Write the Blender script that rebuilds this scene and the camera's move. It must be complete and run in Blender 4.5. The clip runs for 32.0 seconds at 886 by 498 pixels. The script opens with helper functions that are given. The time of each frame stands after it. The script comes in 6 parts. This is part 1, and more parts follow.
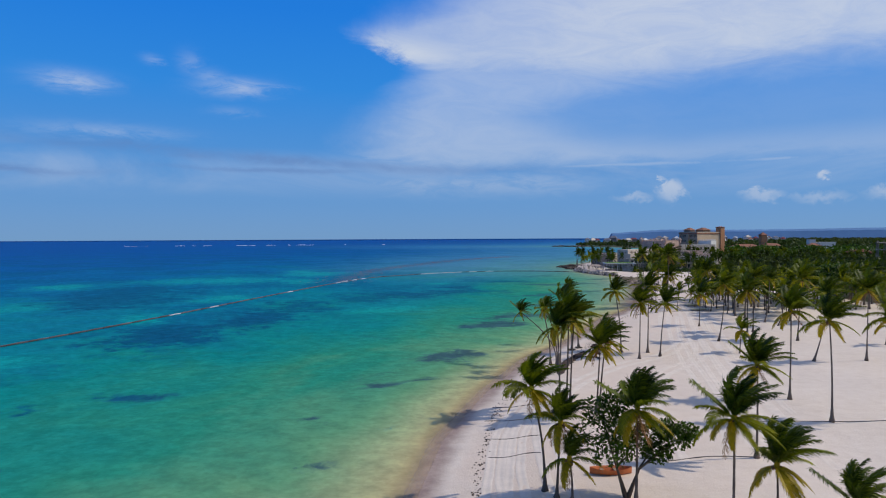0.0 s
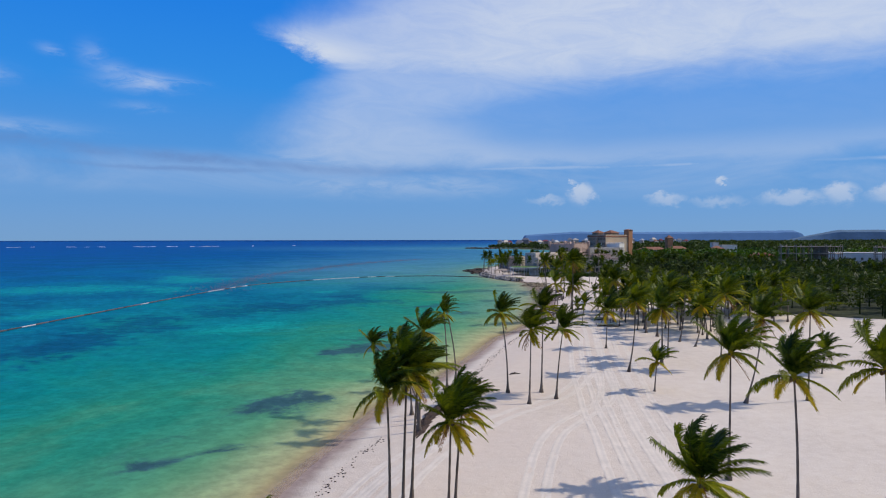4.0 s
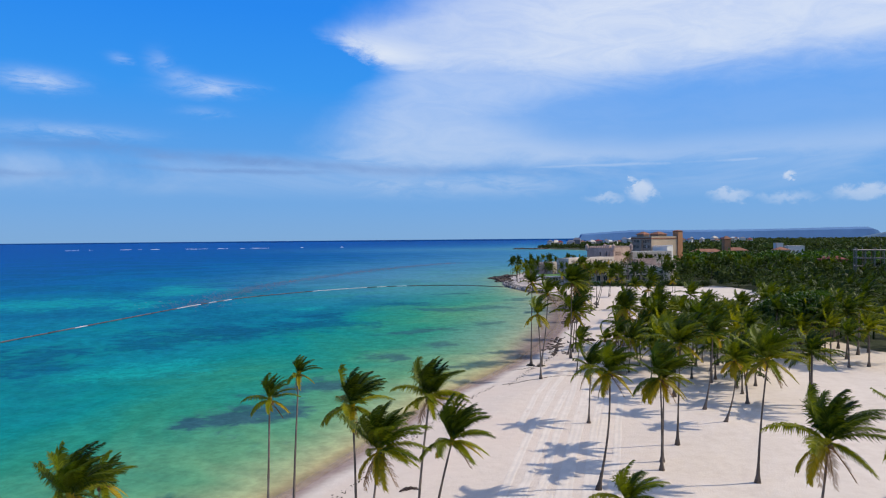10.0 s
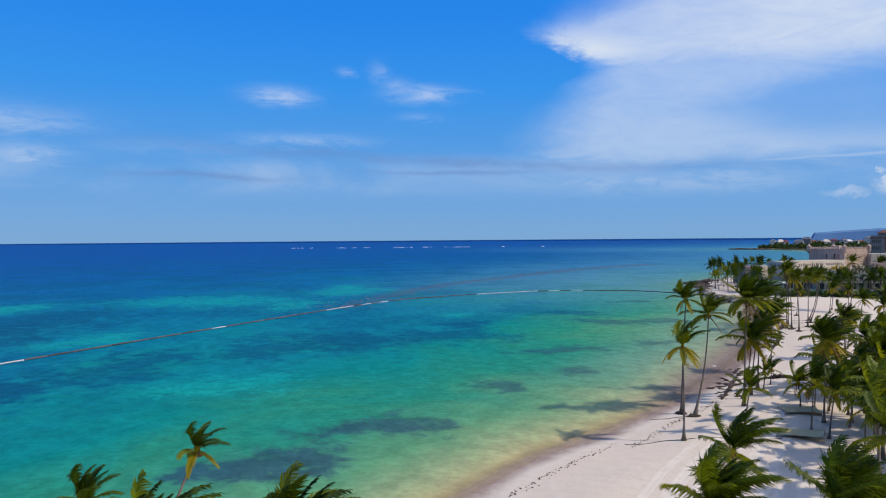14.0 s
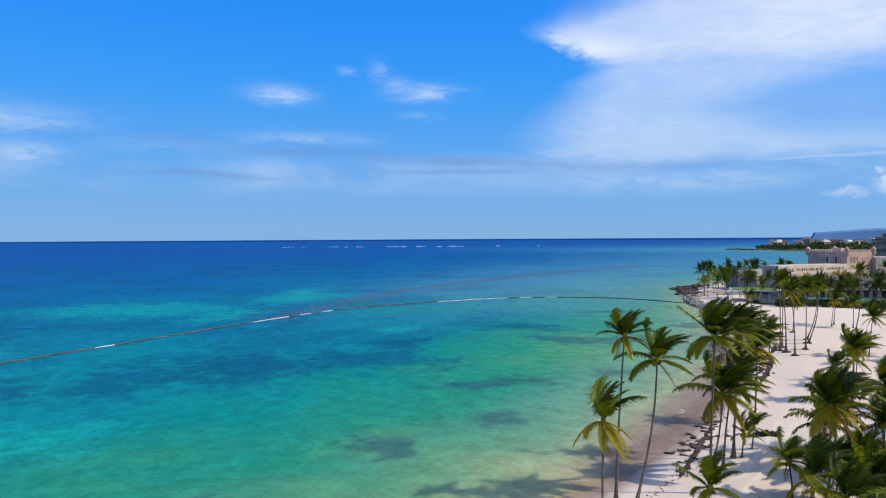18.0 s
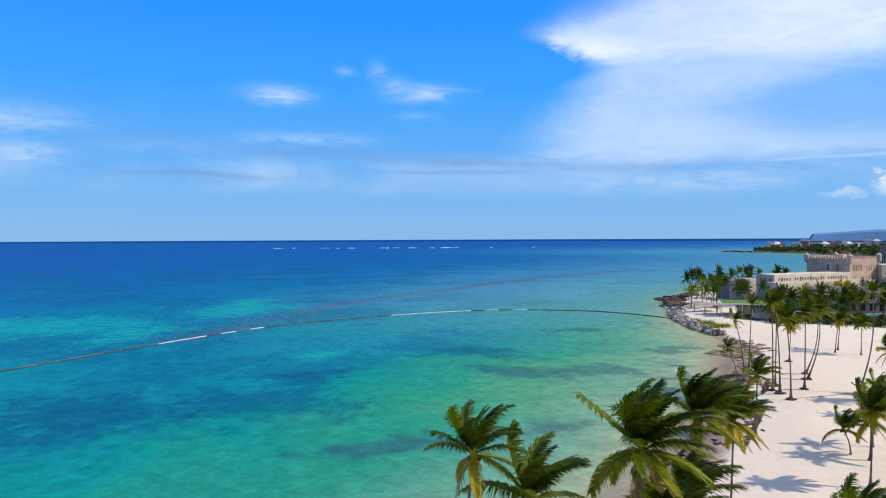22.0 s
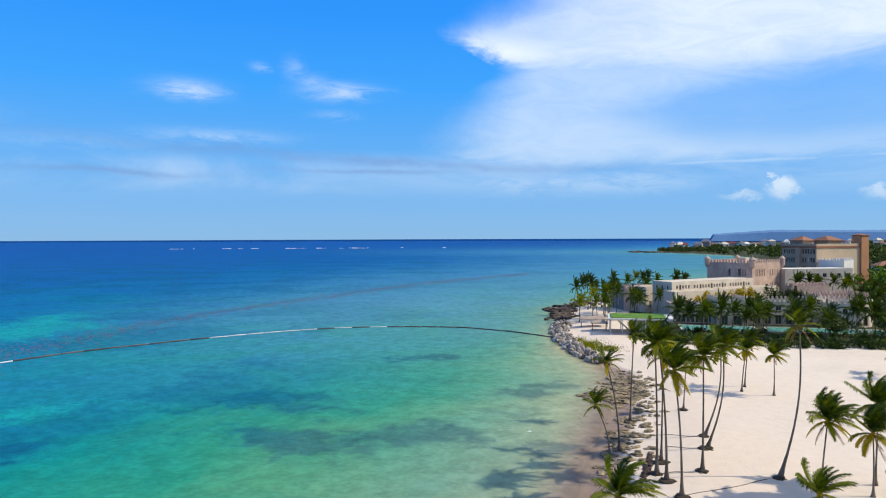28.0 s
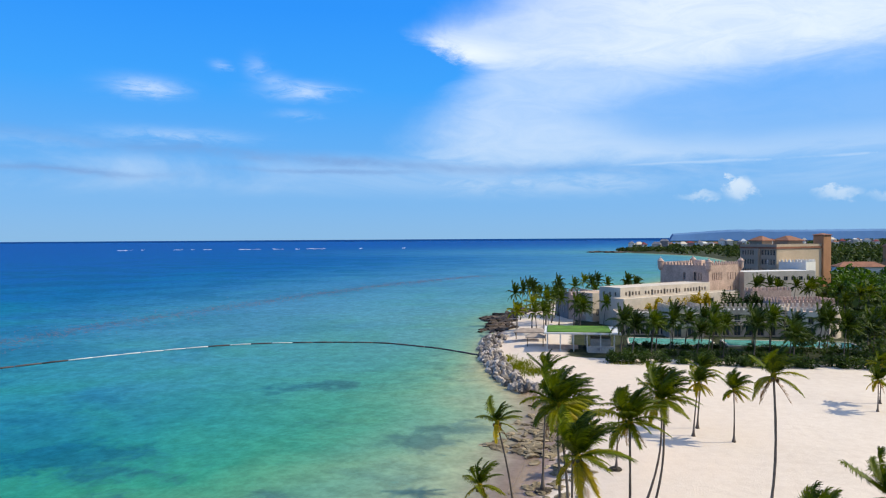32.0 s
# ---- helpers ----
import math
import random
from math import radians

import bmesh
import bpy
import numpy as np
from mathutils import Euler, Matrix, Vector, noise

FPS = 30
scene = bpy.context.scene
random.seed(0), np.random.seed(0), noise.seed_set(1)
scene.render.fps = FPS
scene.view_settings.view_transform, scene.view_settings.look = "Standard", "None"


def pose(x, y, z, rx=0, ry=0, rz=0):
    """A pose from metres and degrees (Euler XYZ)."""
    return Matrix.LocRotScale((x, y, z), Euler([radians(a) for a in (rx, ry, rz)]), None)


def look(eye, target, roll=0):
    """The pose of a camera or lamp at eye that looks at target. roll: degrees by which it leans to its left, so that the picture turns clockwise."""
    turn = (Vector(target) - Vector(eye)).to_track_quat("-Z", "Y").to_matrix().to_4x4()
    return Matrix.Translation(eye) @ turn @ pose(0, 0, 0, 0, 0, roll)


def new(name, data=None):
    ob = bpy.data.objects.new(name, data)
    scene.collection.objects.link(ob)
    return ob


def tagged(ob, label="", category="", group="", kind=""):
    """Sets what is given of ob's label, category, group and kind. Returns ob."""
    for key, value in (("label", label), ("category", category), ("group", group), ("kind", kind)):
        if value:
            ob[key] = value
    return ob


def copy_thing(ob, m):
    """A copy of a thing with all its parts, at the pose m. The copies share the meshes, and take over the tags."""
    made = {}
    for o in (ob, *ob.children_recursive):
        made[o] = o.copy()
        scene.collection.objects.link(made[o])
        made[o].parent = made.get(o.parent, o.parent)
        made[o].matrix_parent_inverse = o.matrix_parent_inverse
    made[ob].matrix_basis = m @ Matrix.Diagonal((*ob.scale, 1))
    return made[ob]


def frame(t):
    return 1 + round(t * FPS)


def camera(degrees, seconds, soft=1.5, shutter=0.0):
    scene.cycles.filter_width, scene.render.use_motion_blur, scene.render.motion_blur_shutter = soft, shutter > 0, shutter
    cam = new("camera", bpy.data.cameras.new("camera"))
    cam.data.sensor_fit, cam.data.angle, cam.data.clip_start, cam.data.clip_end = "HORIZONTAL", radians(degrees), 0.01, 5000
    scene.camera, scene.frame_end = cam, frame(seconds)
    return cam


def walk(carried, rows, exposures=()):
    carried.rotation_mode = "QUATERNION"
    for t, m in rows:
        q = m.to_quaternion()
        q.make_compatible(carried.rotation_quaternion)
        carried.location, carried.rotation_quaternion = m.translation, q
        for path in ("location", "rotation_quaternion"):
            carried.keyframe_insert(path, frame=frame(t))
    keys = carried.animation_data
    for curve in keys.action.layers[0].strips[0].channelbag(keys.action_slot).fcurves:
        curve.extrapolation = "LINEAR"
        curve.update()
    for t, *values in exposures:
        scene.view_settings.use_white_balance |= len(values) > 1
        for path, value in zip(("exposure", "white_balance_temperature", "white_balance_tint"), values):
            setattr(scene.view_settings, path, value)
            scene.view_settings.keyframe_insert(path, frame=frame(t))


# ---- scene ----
cam = camera(65.49, 32.0, soft=1.15)
PATH = [
    (0, pose(0.01, 0.02, 19.18, 89.02, 0.26, 7.31)),
    (1, pose(1.12, 7.69, 19.16, 89.06, 0.27, 4.88)),
    (2, pose(2.70, 14.96, 19.09, 89.10, 0.07, 2.45)),
    (3, pose(4.64, 21.87, 19.20, 89.11, 0.02, 0.41)),
    (3.5, pose(5.76, 25.25, 19.39, 89.11, 0.04, 0.38)),
    (5.5, pose(11.13, 38.60, 21.16, 89.09, 0.24, 0.46)),
    (6, pose(12.49, 41.76, 21.34, 89.09, 0.24, 0.46)),
    (7, pose(15.48, 48.05, 21.58, 89.10, 0.20, 0.47)),
    (8, pose(18.59, 54.49, 21.83, 89.09, 0.21, 0.41)),
    (9, pose(22.03, 61.26, 22.09, 89.08, 0.26, 0.41)),
    (9.5, pose(23.75, 64.85, 22.29, 89.06, 0.37, 0.62)),
    (10, pose(25.48, 68.29, 22.47, 89.07, 0.51, 5.11)),
    (10.5, pose(27.40, 71.47, 22.57, 89.18, 0.65, 16.12)),
    (11, pose(29.32, 74.66, 22.68, 89.22, 0.70, 22.09)),
    (12, pose(31.80, 81.80, 22.79, 89.19, 0.66, 22.20)),
    (13, pose(33.74, 89.84, 22.61, 89.16, 0.57, 22.19)),
    (14, pose(35.10, 98.20, 22.36, 89.13, 0.45, 22.19)),
    (14.5, pose(35.71, 102.38, 22.29, 89.12, 0.41, 22.18)),
    (16.5, pose(37.51, 118.70, 22.57, 89.07, 0.40, 22.18)),
    (17, pose(37.91, 122.72, 22.68, 89.07, 0.37, 22.18)),
    (18, pose(38.65, 130.97, 23.09, 89.04, 0.32, 22.17)),
    (19, pose(39.37, 139.20, 23.68, 89.02, 0.29, 22.15)),
    (20, pose(40.16, 147.23, 24.26, 89.02, 0.24, 22.13)),
    (21, pose(40.90, 155.01, 24.64, 89.03, 0.24, 22.13)),
    (22, pose(41.65, 162.60, 24.75, 89.08, 0.25, 22.06)),
    (22.5, pose(41.99, 166.44, 24.80, 89.08, 0.24, 21.23)),
    (23, pose(42.23, 170.32, 24.82, 89.07, 0.23, 20.31)),
    (24, pose(42.93, 178.13, 24.64, 89.07, 0.13, 19.32)),
    (25, pose(43.68, 186.19, 24.68, 89.08, 0.11, 18.30)),
    (25.5, pose(43.97, 190.19, 24.75, 89.07, 0.12, 17.71)),
    (27.5, pose(46.16, 205.31, 25.10, 89.07, 0.20, 15.82)),
    (28, pose(46.60, 209.04, 25.24, 89.04, 0.21, 15.26)),
    (29, pose(47.77, 216.43, 25.40, 89.05, 0.25, 14.27)),
    (30, pose(49.12, 223.80, 25.46, 89.05, 0.27, 13.34)),
    (31, pose(50.45, 231.17, 25.65, 89.03, 0.33, 12.42)),
    (32, pose(51.61, 237.73, 25.40, 89.04, 0.34, 12.29)),
]
EXPOSURES = [(0, -0.26, 6500, 10), (3.5, -0.18, 6500, 10), (6, -0.06, 6600, 10), (9, 0.05, 6650, 10), (10.1, 0.06, 6650, 9), (11.0, 0.26, 6650, 8), (12.2, 0.1, 6650, 8), (13, 0.03, 6650, 8), (14.5, -0.01, 6650, 8), (16.5, 0.12, 6650, 8), (19, 0.22, 6780, 6), (22, 0.34, 6850, 5), (25, 0.40, 6980, 4), (28, 0.36, 7050, 4), (32, 0.35, 7050, 4)]
walk(cam, PATH, EXPOSURES)

# ---------------------------------------------------------------- sky and sun
SUN_ROT, SUN_EL = radians(77), radians(43)


class Graph:
    """Short hand for node trees."""

    def __init__(self, tree):
        self.tree, self.nodes, self.links = tree, tree.nodes, tree.links

    def put(self, socket, value):
        if isinstance(value, bpy.types.NodeSocket):
            self.links.new(value, socket)
        elif isinstance(value, (tuple, list)) and len(value) == 3 and socket.type == "RGBA":
            socket.default_value = (*value, 1)
        else:
            socket.default_value = value

    def node(self, kind, **values):
        n = self.nodes.new(kind)
        for key, value in values.items():
            if key in n.inputs:
                self.put(n.inputs[key], value)
        return n

    def math(self, op, a, b=None, c=None, clamp=False):
        n = self.nodes.new("ShaderNodeMath")
        n.operation, n.use_clamp = op, clamp
        for i, v in enumerate((a, b, c)):
            if v is not None:
                self.put(n.inputs[i], v)
        return n.outputs[0]

    def span(self, v, lo, hi, to_lo=0.0, to_hi=1.0):
        n = self.nodes.new("ShaderNodeMapRange")
        n.interpolation_type = "SMOOTHSTEP"
        for i, x in enumerate((v, lo, hi, to_lo, to_hi)):
            self.put(n.inputs[i], x)
        return n.outputs[0]

    def mix(self, fac, a, b, blend="MIX"):
        n = self.nodes.new("ShaderNodeMix")
        n.data_type, n.blend_type = "RGBA", blend
        self.put(n.inputs[0], fac), self.put(n.inputs[6], a), self.put(n.inputs[7], b)
        return n.outputs[2]

    def noise(self, vector, scale, detail=4.0, rough=0.55, distort=0.0):
        n = self.nodes.new("ShaderNodeTexNoise")
        if vector is not None:
            self.put(n.inputs["Vector"], vector)
        for key, v in (("Scale", scale), ("Detail", detail), ("Roughness", rough), ("Distortion", distort)):
            n.inputs[key].default_value = v
        return n.outputs["Fac"]

    def ramp(self, fac, stops):
        n = self.nodes.new("ShaderNodeValToRGB")
        self.put(n.inputs[0], fac)
        e = n.color_ramp.elements
        while len(e) < len(stops):
            e.new(0.5)
        for el, (p, c) in zip(e, stops):
            el.position = p
            el.color = (*c, 1) if isinstance(c, tuple) else (c, c, c, 1)
        return n.outputs[0]

    def vec(self, x, y, z=0.0):
        n = self.nodes.new("ShaderNodeCombineXYZ")
        for i, v in enumerate((x, y, z)):
            self.put(n.inputs[i], v)
        return n.outputs[0]

    def bump(self, height, strength, distance):
        n = self.nodes.new("ShaderNodeBump")
        self.put(n.inputs["Strength"], strength)
        self.put(n.inputs["Distance"], distance)
        self.put(n.inputs["Height"], height)
        return n.outputs[0]


world = bpy.data.worlds.new("sky")
scene.world = world
world.use_nodes = True
g = Graph(world.node_tree)
g.nodes.clear()
sky = g.nodes.new("ShaderNodeTexSky")
sky.sky_type, sky.sun_disc = "NISHITA", False
sky.sun_elevation, sky.sun_rotation, sky.altitude = SUN_EL, SUN_ROT, 20
sky.air_density, sky.dust_density, sky.ozone_density = 1.0, 0.4, 3.0
coord = g.nodes.new("ShaderNodeTexCoord").outputs["Generated"]
sep = g.nodes.new("ShaderNodeSeparateXYZ")
g.links.new(coord, sep.inputs[0])
up = g.math("MULTIPLY", g.math("ARCSINE", sep.outputs[2]), 57.2958)
az = g.math("MULTIPLY", g.math("ARCTAN2", g.math("MULTIPLY", sep.outputs[0], -1.0), sep.outputs[1]), 57.2958)
# clear air: a deep tropical blue overhead, paler over the sea
blue = g.ramp(g.math("DIVIDE", up, 40.0, clamp=True), [(0.0, (0.180, 0.385, 0.70)), (0.05, (0.150, 0.370, 0.745)), (0.16, (0.088, 0.335, 0.80)), (0.30, (0.026, 0.290, 0.87)), (0.45, (0.010, 0.236, 0.87)), (1.0, (0.008, 0.16, 0.68))])
clean = g.mix(1.0, blue, (10.0, 10.0, 10.0), "MULTIPLY")
air = g.mix(0.93, sky.outputs[0], clean)


def gauss(x, x0, y, y0, wx, wy):
    a = g.math("DIVIDE", g.math("SUBTRACT", x, x0), wx)
    b = g.math("DIVIDE", g.math("SUBTRACT", y, y0), wy)
    r = g.math("ADD", g.math("MULTIPLY", a, a), g.math("MULTIPLY", b, b))
    return g.math("POWER", 2.71828, g.math("MULTIPLY", r, -1.0))


def add(*terms):
    total = terms[0]
    for term in terms[1:]:
        total = g.math("ADD", total, term)
    return total


def times(*factors):
    total = factors[0]
    for factor in factors[1:]:
        total = g.math("MULTIPLY", total, factor)
    return total


def swing(n, size):
    """A noise turned into a shift of up to half of size either way."""
    return g.math("MULTIPLY", g.math("SUBTRACT", n, 0.5), size)


def steps(v, stops, lo, hi):
    """A broken line through (v, value) pairs; the values lie between lo and hi."""
    v0, v1 = stops[0][0], stops[-1][0]
    r = g.ramp(g.math("DIVIDE", g.math("SUBTRACT", v, v0), v1 - v0, clamp=True), [((p - v0) / (v1 - v0), (q - lo) / (hi - lo)) for p, q in stops])
    return add(times(r, hi - lo), lo)


# bearing in degrees from the y axis, positive to the east
east = times(az, -1.0)
wisp = g.noise(g.vec(times(az, 0.05), times(up, 0.16), 1.7), 1.0, 7.0, 0.6, 0.6)
curl = g.noise(g.vec(times(az, 0.13), times(up, 0.24), 5.1), 1.0, 6.0, 0.62, 0.9)
fine = g.noise(g.vec(times(az, 0.36), times(up, 1.3), 3.3), 1.0, 7.0, 0.66, 0.6)
shred = g.noise(g.vec(add(times(az, 0.16), times(up, 0.22)), add(times(up, 0.55), times(az, -0.10)), 7.7), 1.0, 8.0, 0.68, 0.8)
je = add(east, swing(curl, 4.2), swing(shred, 2.6))
ju = add(up, swing(wisp, 1.8), swing(shred, 1.4))

# the great sheet of high cloud: a bright band that ends in a horn over the sea,
# folds back in a paler arm below it, and lets the blue show through in between
rim = steps(ju, [(4.0, -8.0), (5.6, -13.0), (7.0, -16.8), (8.6, -16.8), (10.5, -14.6), (12.6, -11.9), (13.4, -10.6), (14.1, -10.6), (14.8, -12.2), (15.6, -14.4), (16.5, -15.2), (17.8, -13.0), (20.0, -9.5), (26.0, -3.0)], -20.0, 0.0)
rim_soft = steps(up, [(4.0, 6.0), (8.0, 8.5), (11.5, 7.0), (13.0, 4.2), (14.0, 2.6), (16.0, 3.4), (18.0, 9.0), (26.0, 11.0)], 0.0, 12.0)
inside = g.span(g.math("SUBTRACT", je, rim), times(rim_soft, -0.15), rim_soft)
band = times(g.span(ju, 10.6, 15.0), add(0.62, times(g.span(east, -9.0, 9.0), 0.16)), g.span(add(up, times(east, -0.22)), 16.0, 22.0, 1.0, 0.72))
horn = times(gauss(east, -11.0, add(up, times(east, 0.17)), 13.2, 4.0, 0.9), 0.26)
hollow = times(g.span(g.math("DIVIDE", g.math("SUBTRACT", je, add(-5.5, times(g.math("ABSOLUTE", g.math("SUBTRACT", ju, 9.8)), 2.2))), 9.0), 0.0, 1.0), g.span(ju, 6.4, 8.6), g.span(ju, 11.0, 13.2, 1.0, 0.0))
arm = add(0.47, times(hollow, -0.27))
arm = times(arm, g.span(ju, 4.7, 7.0), g.span(east, 2.0, 14.0, 1.0, 0.72))
sheet = times(inside, g.math("MAXIMUM", add(band, horn), arm))
sheet = times(sheet, g.span(shred, 0.25, 0.68, 0.84, 1.06), g.span(wisp, 0.25, 0.62, 0.90, 1.03))
# a long thin edge of the same cloud, low in the east
sheet = g.math("MAXIMUM", sheet, times(g.span(east, -4.0, 6.0), gauss(up, add(5.75, swing(wisp, 0.9)), 0.0, 0.0, 0.16, 1.0), 0.36, g.span(curl, 0.35, 0.6, 0.3, 1.0)))
# thin white streaks low over the sea, and the small torn clouds above them
low = times(g.span(wisp, 0.34, 0.70), g.span(up, 2.6, 4.6), g.span(up, 5.6, 7.4, 1.0, 0.0), 0.34)
low = g.math("MAXIMUM", low, times(g.span(east, -22.0, -8.0), g.span(east, 0.0, 10.0, 1.0, 0.0), gauss(up, 4.4, 0.0, 0.0, 0.95, 1.0), g.span(fine, 0.3, 0.65, 0.12, 0.36)))
puffs = None
for px, py, wx, wy, k in ((24.0, 11.9, 2.5, 0.62, 0.92), (27.4, 13.4, 0.8, 0.8, 0.4), (26.0, 12.5, 1.2, 0.5, 0.5), (21.4, 12.0, 1.6, 0.25, 0.5), (35.6, 11.5, 2.3, 0.62, 0.9), (30.0, 13.4, 0.6, 0.3, 0.55), (24.2, 10.0, 1.6, 0.3, 0.3), (54.5, 8.6, 4.5, 1.0, 0.6), (53.5, 6.2, 2.5, 0.8, 0.85), (33.5, 8.0, 4.6, 0.5, 0.55), (44.0, 7.2, 6.0, 0.6, 0.2)):
    p = times(gauss(add(az, swing(fine, 2.6)), px, add(up, swing(fine, 1.3), swing(shred, 0.5)), py, wx, wy), g.span(fine, 0.28, 0.62, k * 0.10, k * 0.52))
    puffs = p if puffs is None else g.math("MAXIMUM", puffs, p)
# heaped fair-weather clouds along the coast
heap_n = g.noise(g.vec(times(az, 0.9), times(up, 1.3), 8.0), 1.0, 6.0, 0.62, 0.3)
heaps = None
for px, py, wx, wy, k in ((-11.0, 3.6, 1.15, 0.95, 1.0), (-10.4, 4.2, 0.5, 0.5, 0.8), (-8.2, 3.1, 2.0, 0.45, 0.62), (-17.6, 3.1, 1.7, 0.6, 0.8), (-21.6, 4.4, 0.6, 0.45, 0.85), (-21.4, 2.8, 2.4, 0.5, 0.66), (-26.5, 3.0, 2.6, 0.62, 0.85), (-29.6, 3.3, 1.2, 0.85, 0.95), (-32.6, 3.1, 1.6, 0.7, 0.85), (-38.0, 3.3, 4.0, 0.9, 0.85), (-47.0, 3.6, 4.0, 1.1, 0.9)):
    p = times(gauss(add(az, swing(heap_n, 2.2)), px, add(up, swing(heap_n, 1.7)), py, wx, wy), k)
    heaps = p if heaps is None else g.math("MAXIMUM", heaps, p)
heaps = times(g.span(heaps, 0.14, 0.85), g.span(up, 2.2, 4.2, 0.42, 0.78))
cover = g.math("MAXIMUM", g.math("MAXIMUM", sheet, low), g.math("MAXIMUM", puffs, heaps))
# the sheet is carried on overhead and behind, unseen, to whiten the sky light
cover = g.math("MAXIMUM", cover, times(g.span(up, 24.0, 34.0), g.span(wisp, 0.3, 0.7, 0.08, 0.26)))
white = g.mix(g.span(up, 1.0, 9.0), (5.6, 6.6, 8.4), (7.2, 7.9, 9.1))
painted = g.mix(cover, air, white)
# grey-blue strands of shaded cloud
wave = add(up, swing(wisp, 2.0), swing(fine, 0.7))
strand = times(gauss(az, 22.0, wave, add(5.45, times(az, 0.043)), 19.0, 0.42), g.span(curl, 0.3, 0.6, 0.3, 1.0))
strand = g.math("MAXIMUM", strand, times(gauss(az, 41.0, wave, 5.0, 6.0, 0.26), 0.9))
strand = g.math("MAXIMUM", strand, times(gauss(az, 21.0, wave, 5.5, 7.0, 0.22), 0.8))
painted = g.mix(times(strand, 0.72), painted, (1.5, 2.8, 5.9))
# below the horizon the sea goes on
below = g.span(up, -0.16, -0.13, 1.0, 0.0)
painted = g.mix(below, painted, (0.06, 0.55, 2.4))
back = g.node("ShaderNodeBackground", Color=painted, Strength=0.1)
g.links.new(back.outputs[0], g.node("ShaderNodeOutputWorld").inputs[0])

sun_data = bpy.data.lights.new("sun", "SUN")
sun_data.energy, sun_data.angle, sun_data.color = 3.65, radians(0.6), (1.0, 0.93, 0.81)
sun = new("sun", sun_data)
sun.matrix_world = look((0, 0, 60), (-math.sin(SUN_ROT) * math.cos(SUN_EL), -math.cos(SUN_ROT) * math.cos(SUN_EL), 60 - math.sin(SUN_EL)))


# ---------------------------------------------------------------- materials
def material(name, rough=0.8, metal=0.0, spec=0.3):
    m = bpy.data.materials.new(name)
    m.use_nodes = True
    gr = Graph(m.node_tree)
    bsdf = gr.nodes["Principled BSDF"]
    bsdf.inputs["Roughness"].default_value = rough
    bsdf.inputs["Metallic"].default_value = metal
    bsdf.inputs["Specular IOR Level"].default_value = spec
    return m, gr, bsdf


def place(gr, object_space=False):
    if object_space:
        return gr.nodes.new("ShaderNodeTexCoord").outputs["Object"]
    return gr.nodes.new("ShaderNodeNewGeometry").outputs["Position"]


def plain(name, colour, rough=0.8, vary=0.2, scale=1.5, grain=12.0, metal=0.0, spec=0.3, bump=0.02, per_piece=0.0):
    """A surface of one colour with stains and grain at two scales."""
    m, gr, bsdf = material(name, rough, metal, spec)
    p = place(gr)
    big = gr.span(gr.noise(p, scale, 5.0, 0.6), 0.3, 0.75, 1.0 - vary, 1.0 + vary * 0.6)
    small = gr.span(gr.noise(p, grain, 3.0, 0.6), 0.25, 0.75, 1.0 - vary * 0.5, 1.0 + vary * 0.5)
    k = gr.math("MULTIPLY", big, small)
    if per_piece:
        info = gr.nodes.new("ShaderNodeObjectInfo").outputs["Random"]
        k = gr.math("MULTIPLY", k, gr.span(info, 0.0, 1.0, 1.0 - per_piece, 1.0 + per_piece))
    col = gr.mix(1.0, colour, gr.vec(k, k, k), "MULTIPLY")
    gr.put(bsdf.inputs["Base Color"], col)
    if bump:
        gr.put(bsdf.inputs["Normal"], gr.bump(gr.noise(p, grain, 4.0), 0.6, bump))
    return m


def leafy(name, light, dark, rough=0.5, through_leaf=0.25, scale=0.35):
    m, gr, bsdf = material(name, rough, 0.0, 0.16)
    info = gr.nodes.new("ShaderNodeObjectInfo").outputs["Random"]
    isle = gr.nodes.new("ShaderNodeNewGeometry").outputs["Random Per Island"]
    n = gr.noise(place(gr), scale, 4.0)
    k = gr.math("ADD", gr.math("MULTIPLY", isle, 0.4), gr.math("ADD", gr.math("MULTIPLY", info, 0.35), gr.math("MULTIPLY", gr.math("SUBTRACT", n, 0.3), 0.6)))
    col = gr.mix(gr.span(k, 0.1, 0.95), dark, light)
    gr.put(bsdf.inputs["Base Color"], col)
    trans = gr.node("ShaderNodeBsdfTranslucent")
    gr.put(trans.inputs["Color"], gr.mix(1.0, col, (1.6, 1.5, 0.5), "MULTIPLY"))
    mixer = gr.node("ShaderNodeMixShader")
    mixer.inputs[0].default_value = through_leaf
    gr.links.new(bsdf.outputs[0], mixer.inputs[1])
    gr.links.new(trans.outputs[0], mixer.inputs[2])
    gr.links.new(mixer.outputs[0], gr.nodes["Material Output"].inputs[0])
    return m


M_FROND = leafy("palm_green", (0.170, 0.205, 0.006), (0.012, 0.030, 0.003), through_leaf=0.36)
M_FROND_TOP = leafy("palm_dark_green", (0.105, 0.150, 0.006), (0.009, 0.023, 0.003), through_leaf=0.34)
M_FROND_MID = leafy("palm_light_green", (0.29, 0.285, 0.008), (0.055, 0.085, 0.005), through_leaf=0.40)
M_FROND_OLD = leafy("palm_yellow_green", (0.46, 0.32, 0.012), (0.15, 0.145, 0.008), through_leaf=0.34)
M_FROND_DEAD = leafy("palm_dry_brown", (0.36, 0.19, 0.07), (0.14, 0.075, 0.035), 0.8, 0.1)
M_ROOT = plain("root_mound", (0.055, 0.042, 0.028), 0.95, 0.4, 1.5, 9.0, bump=0.08)
M_LEAF = leafy("broad_leaf", (0.095, 0.185, 0.008), (0.010, 0.032, 0.004))
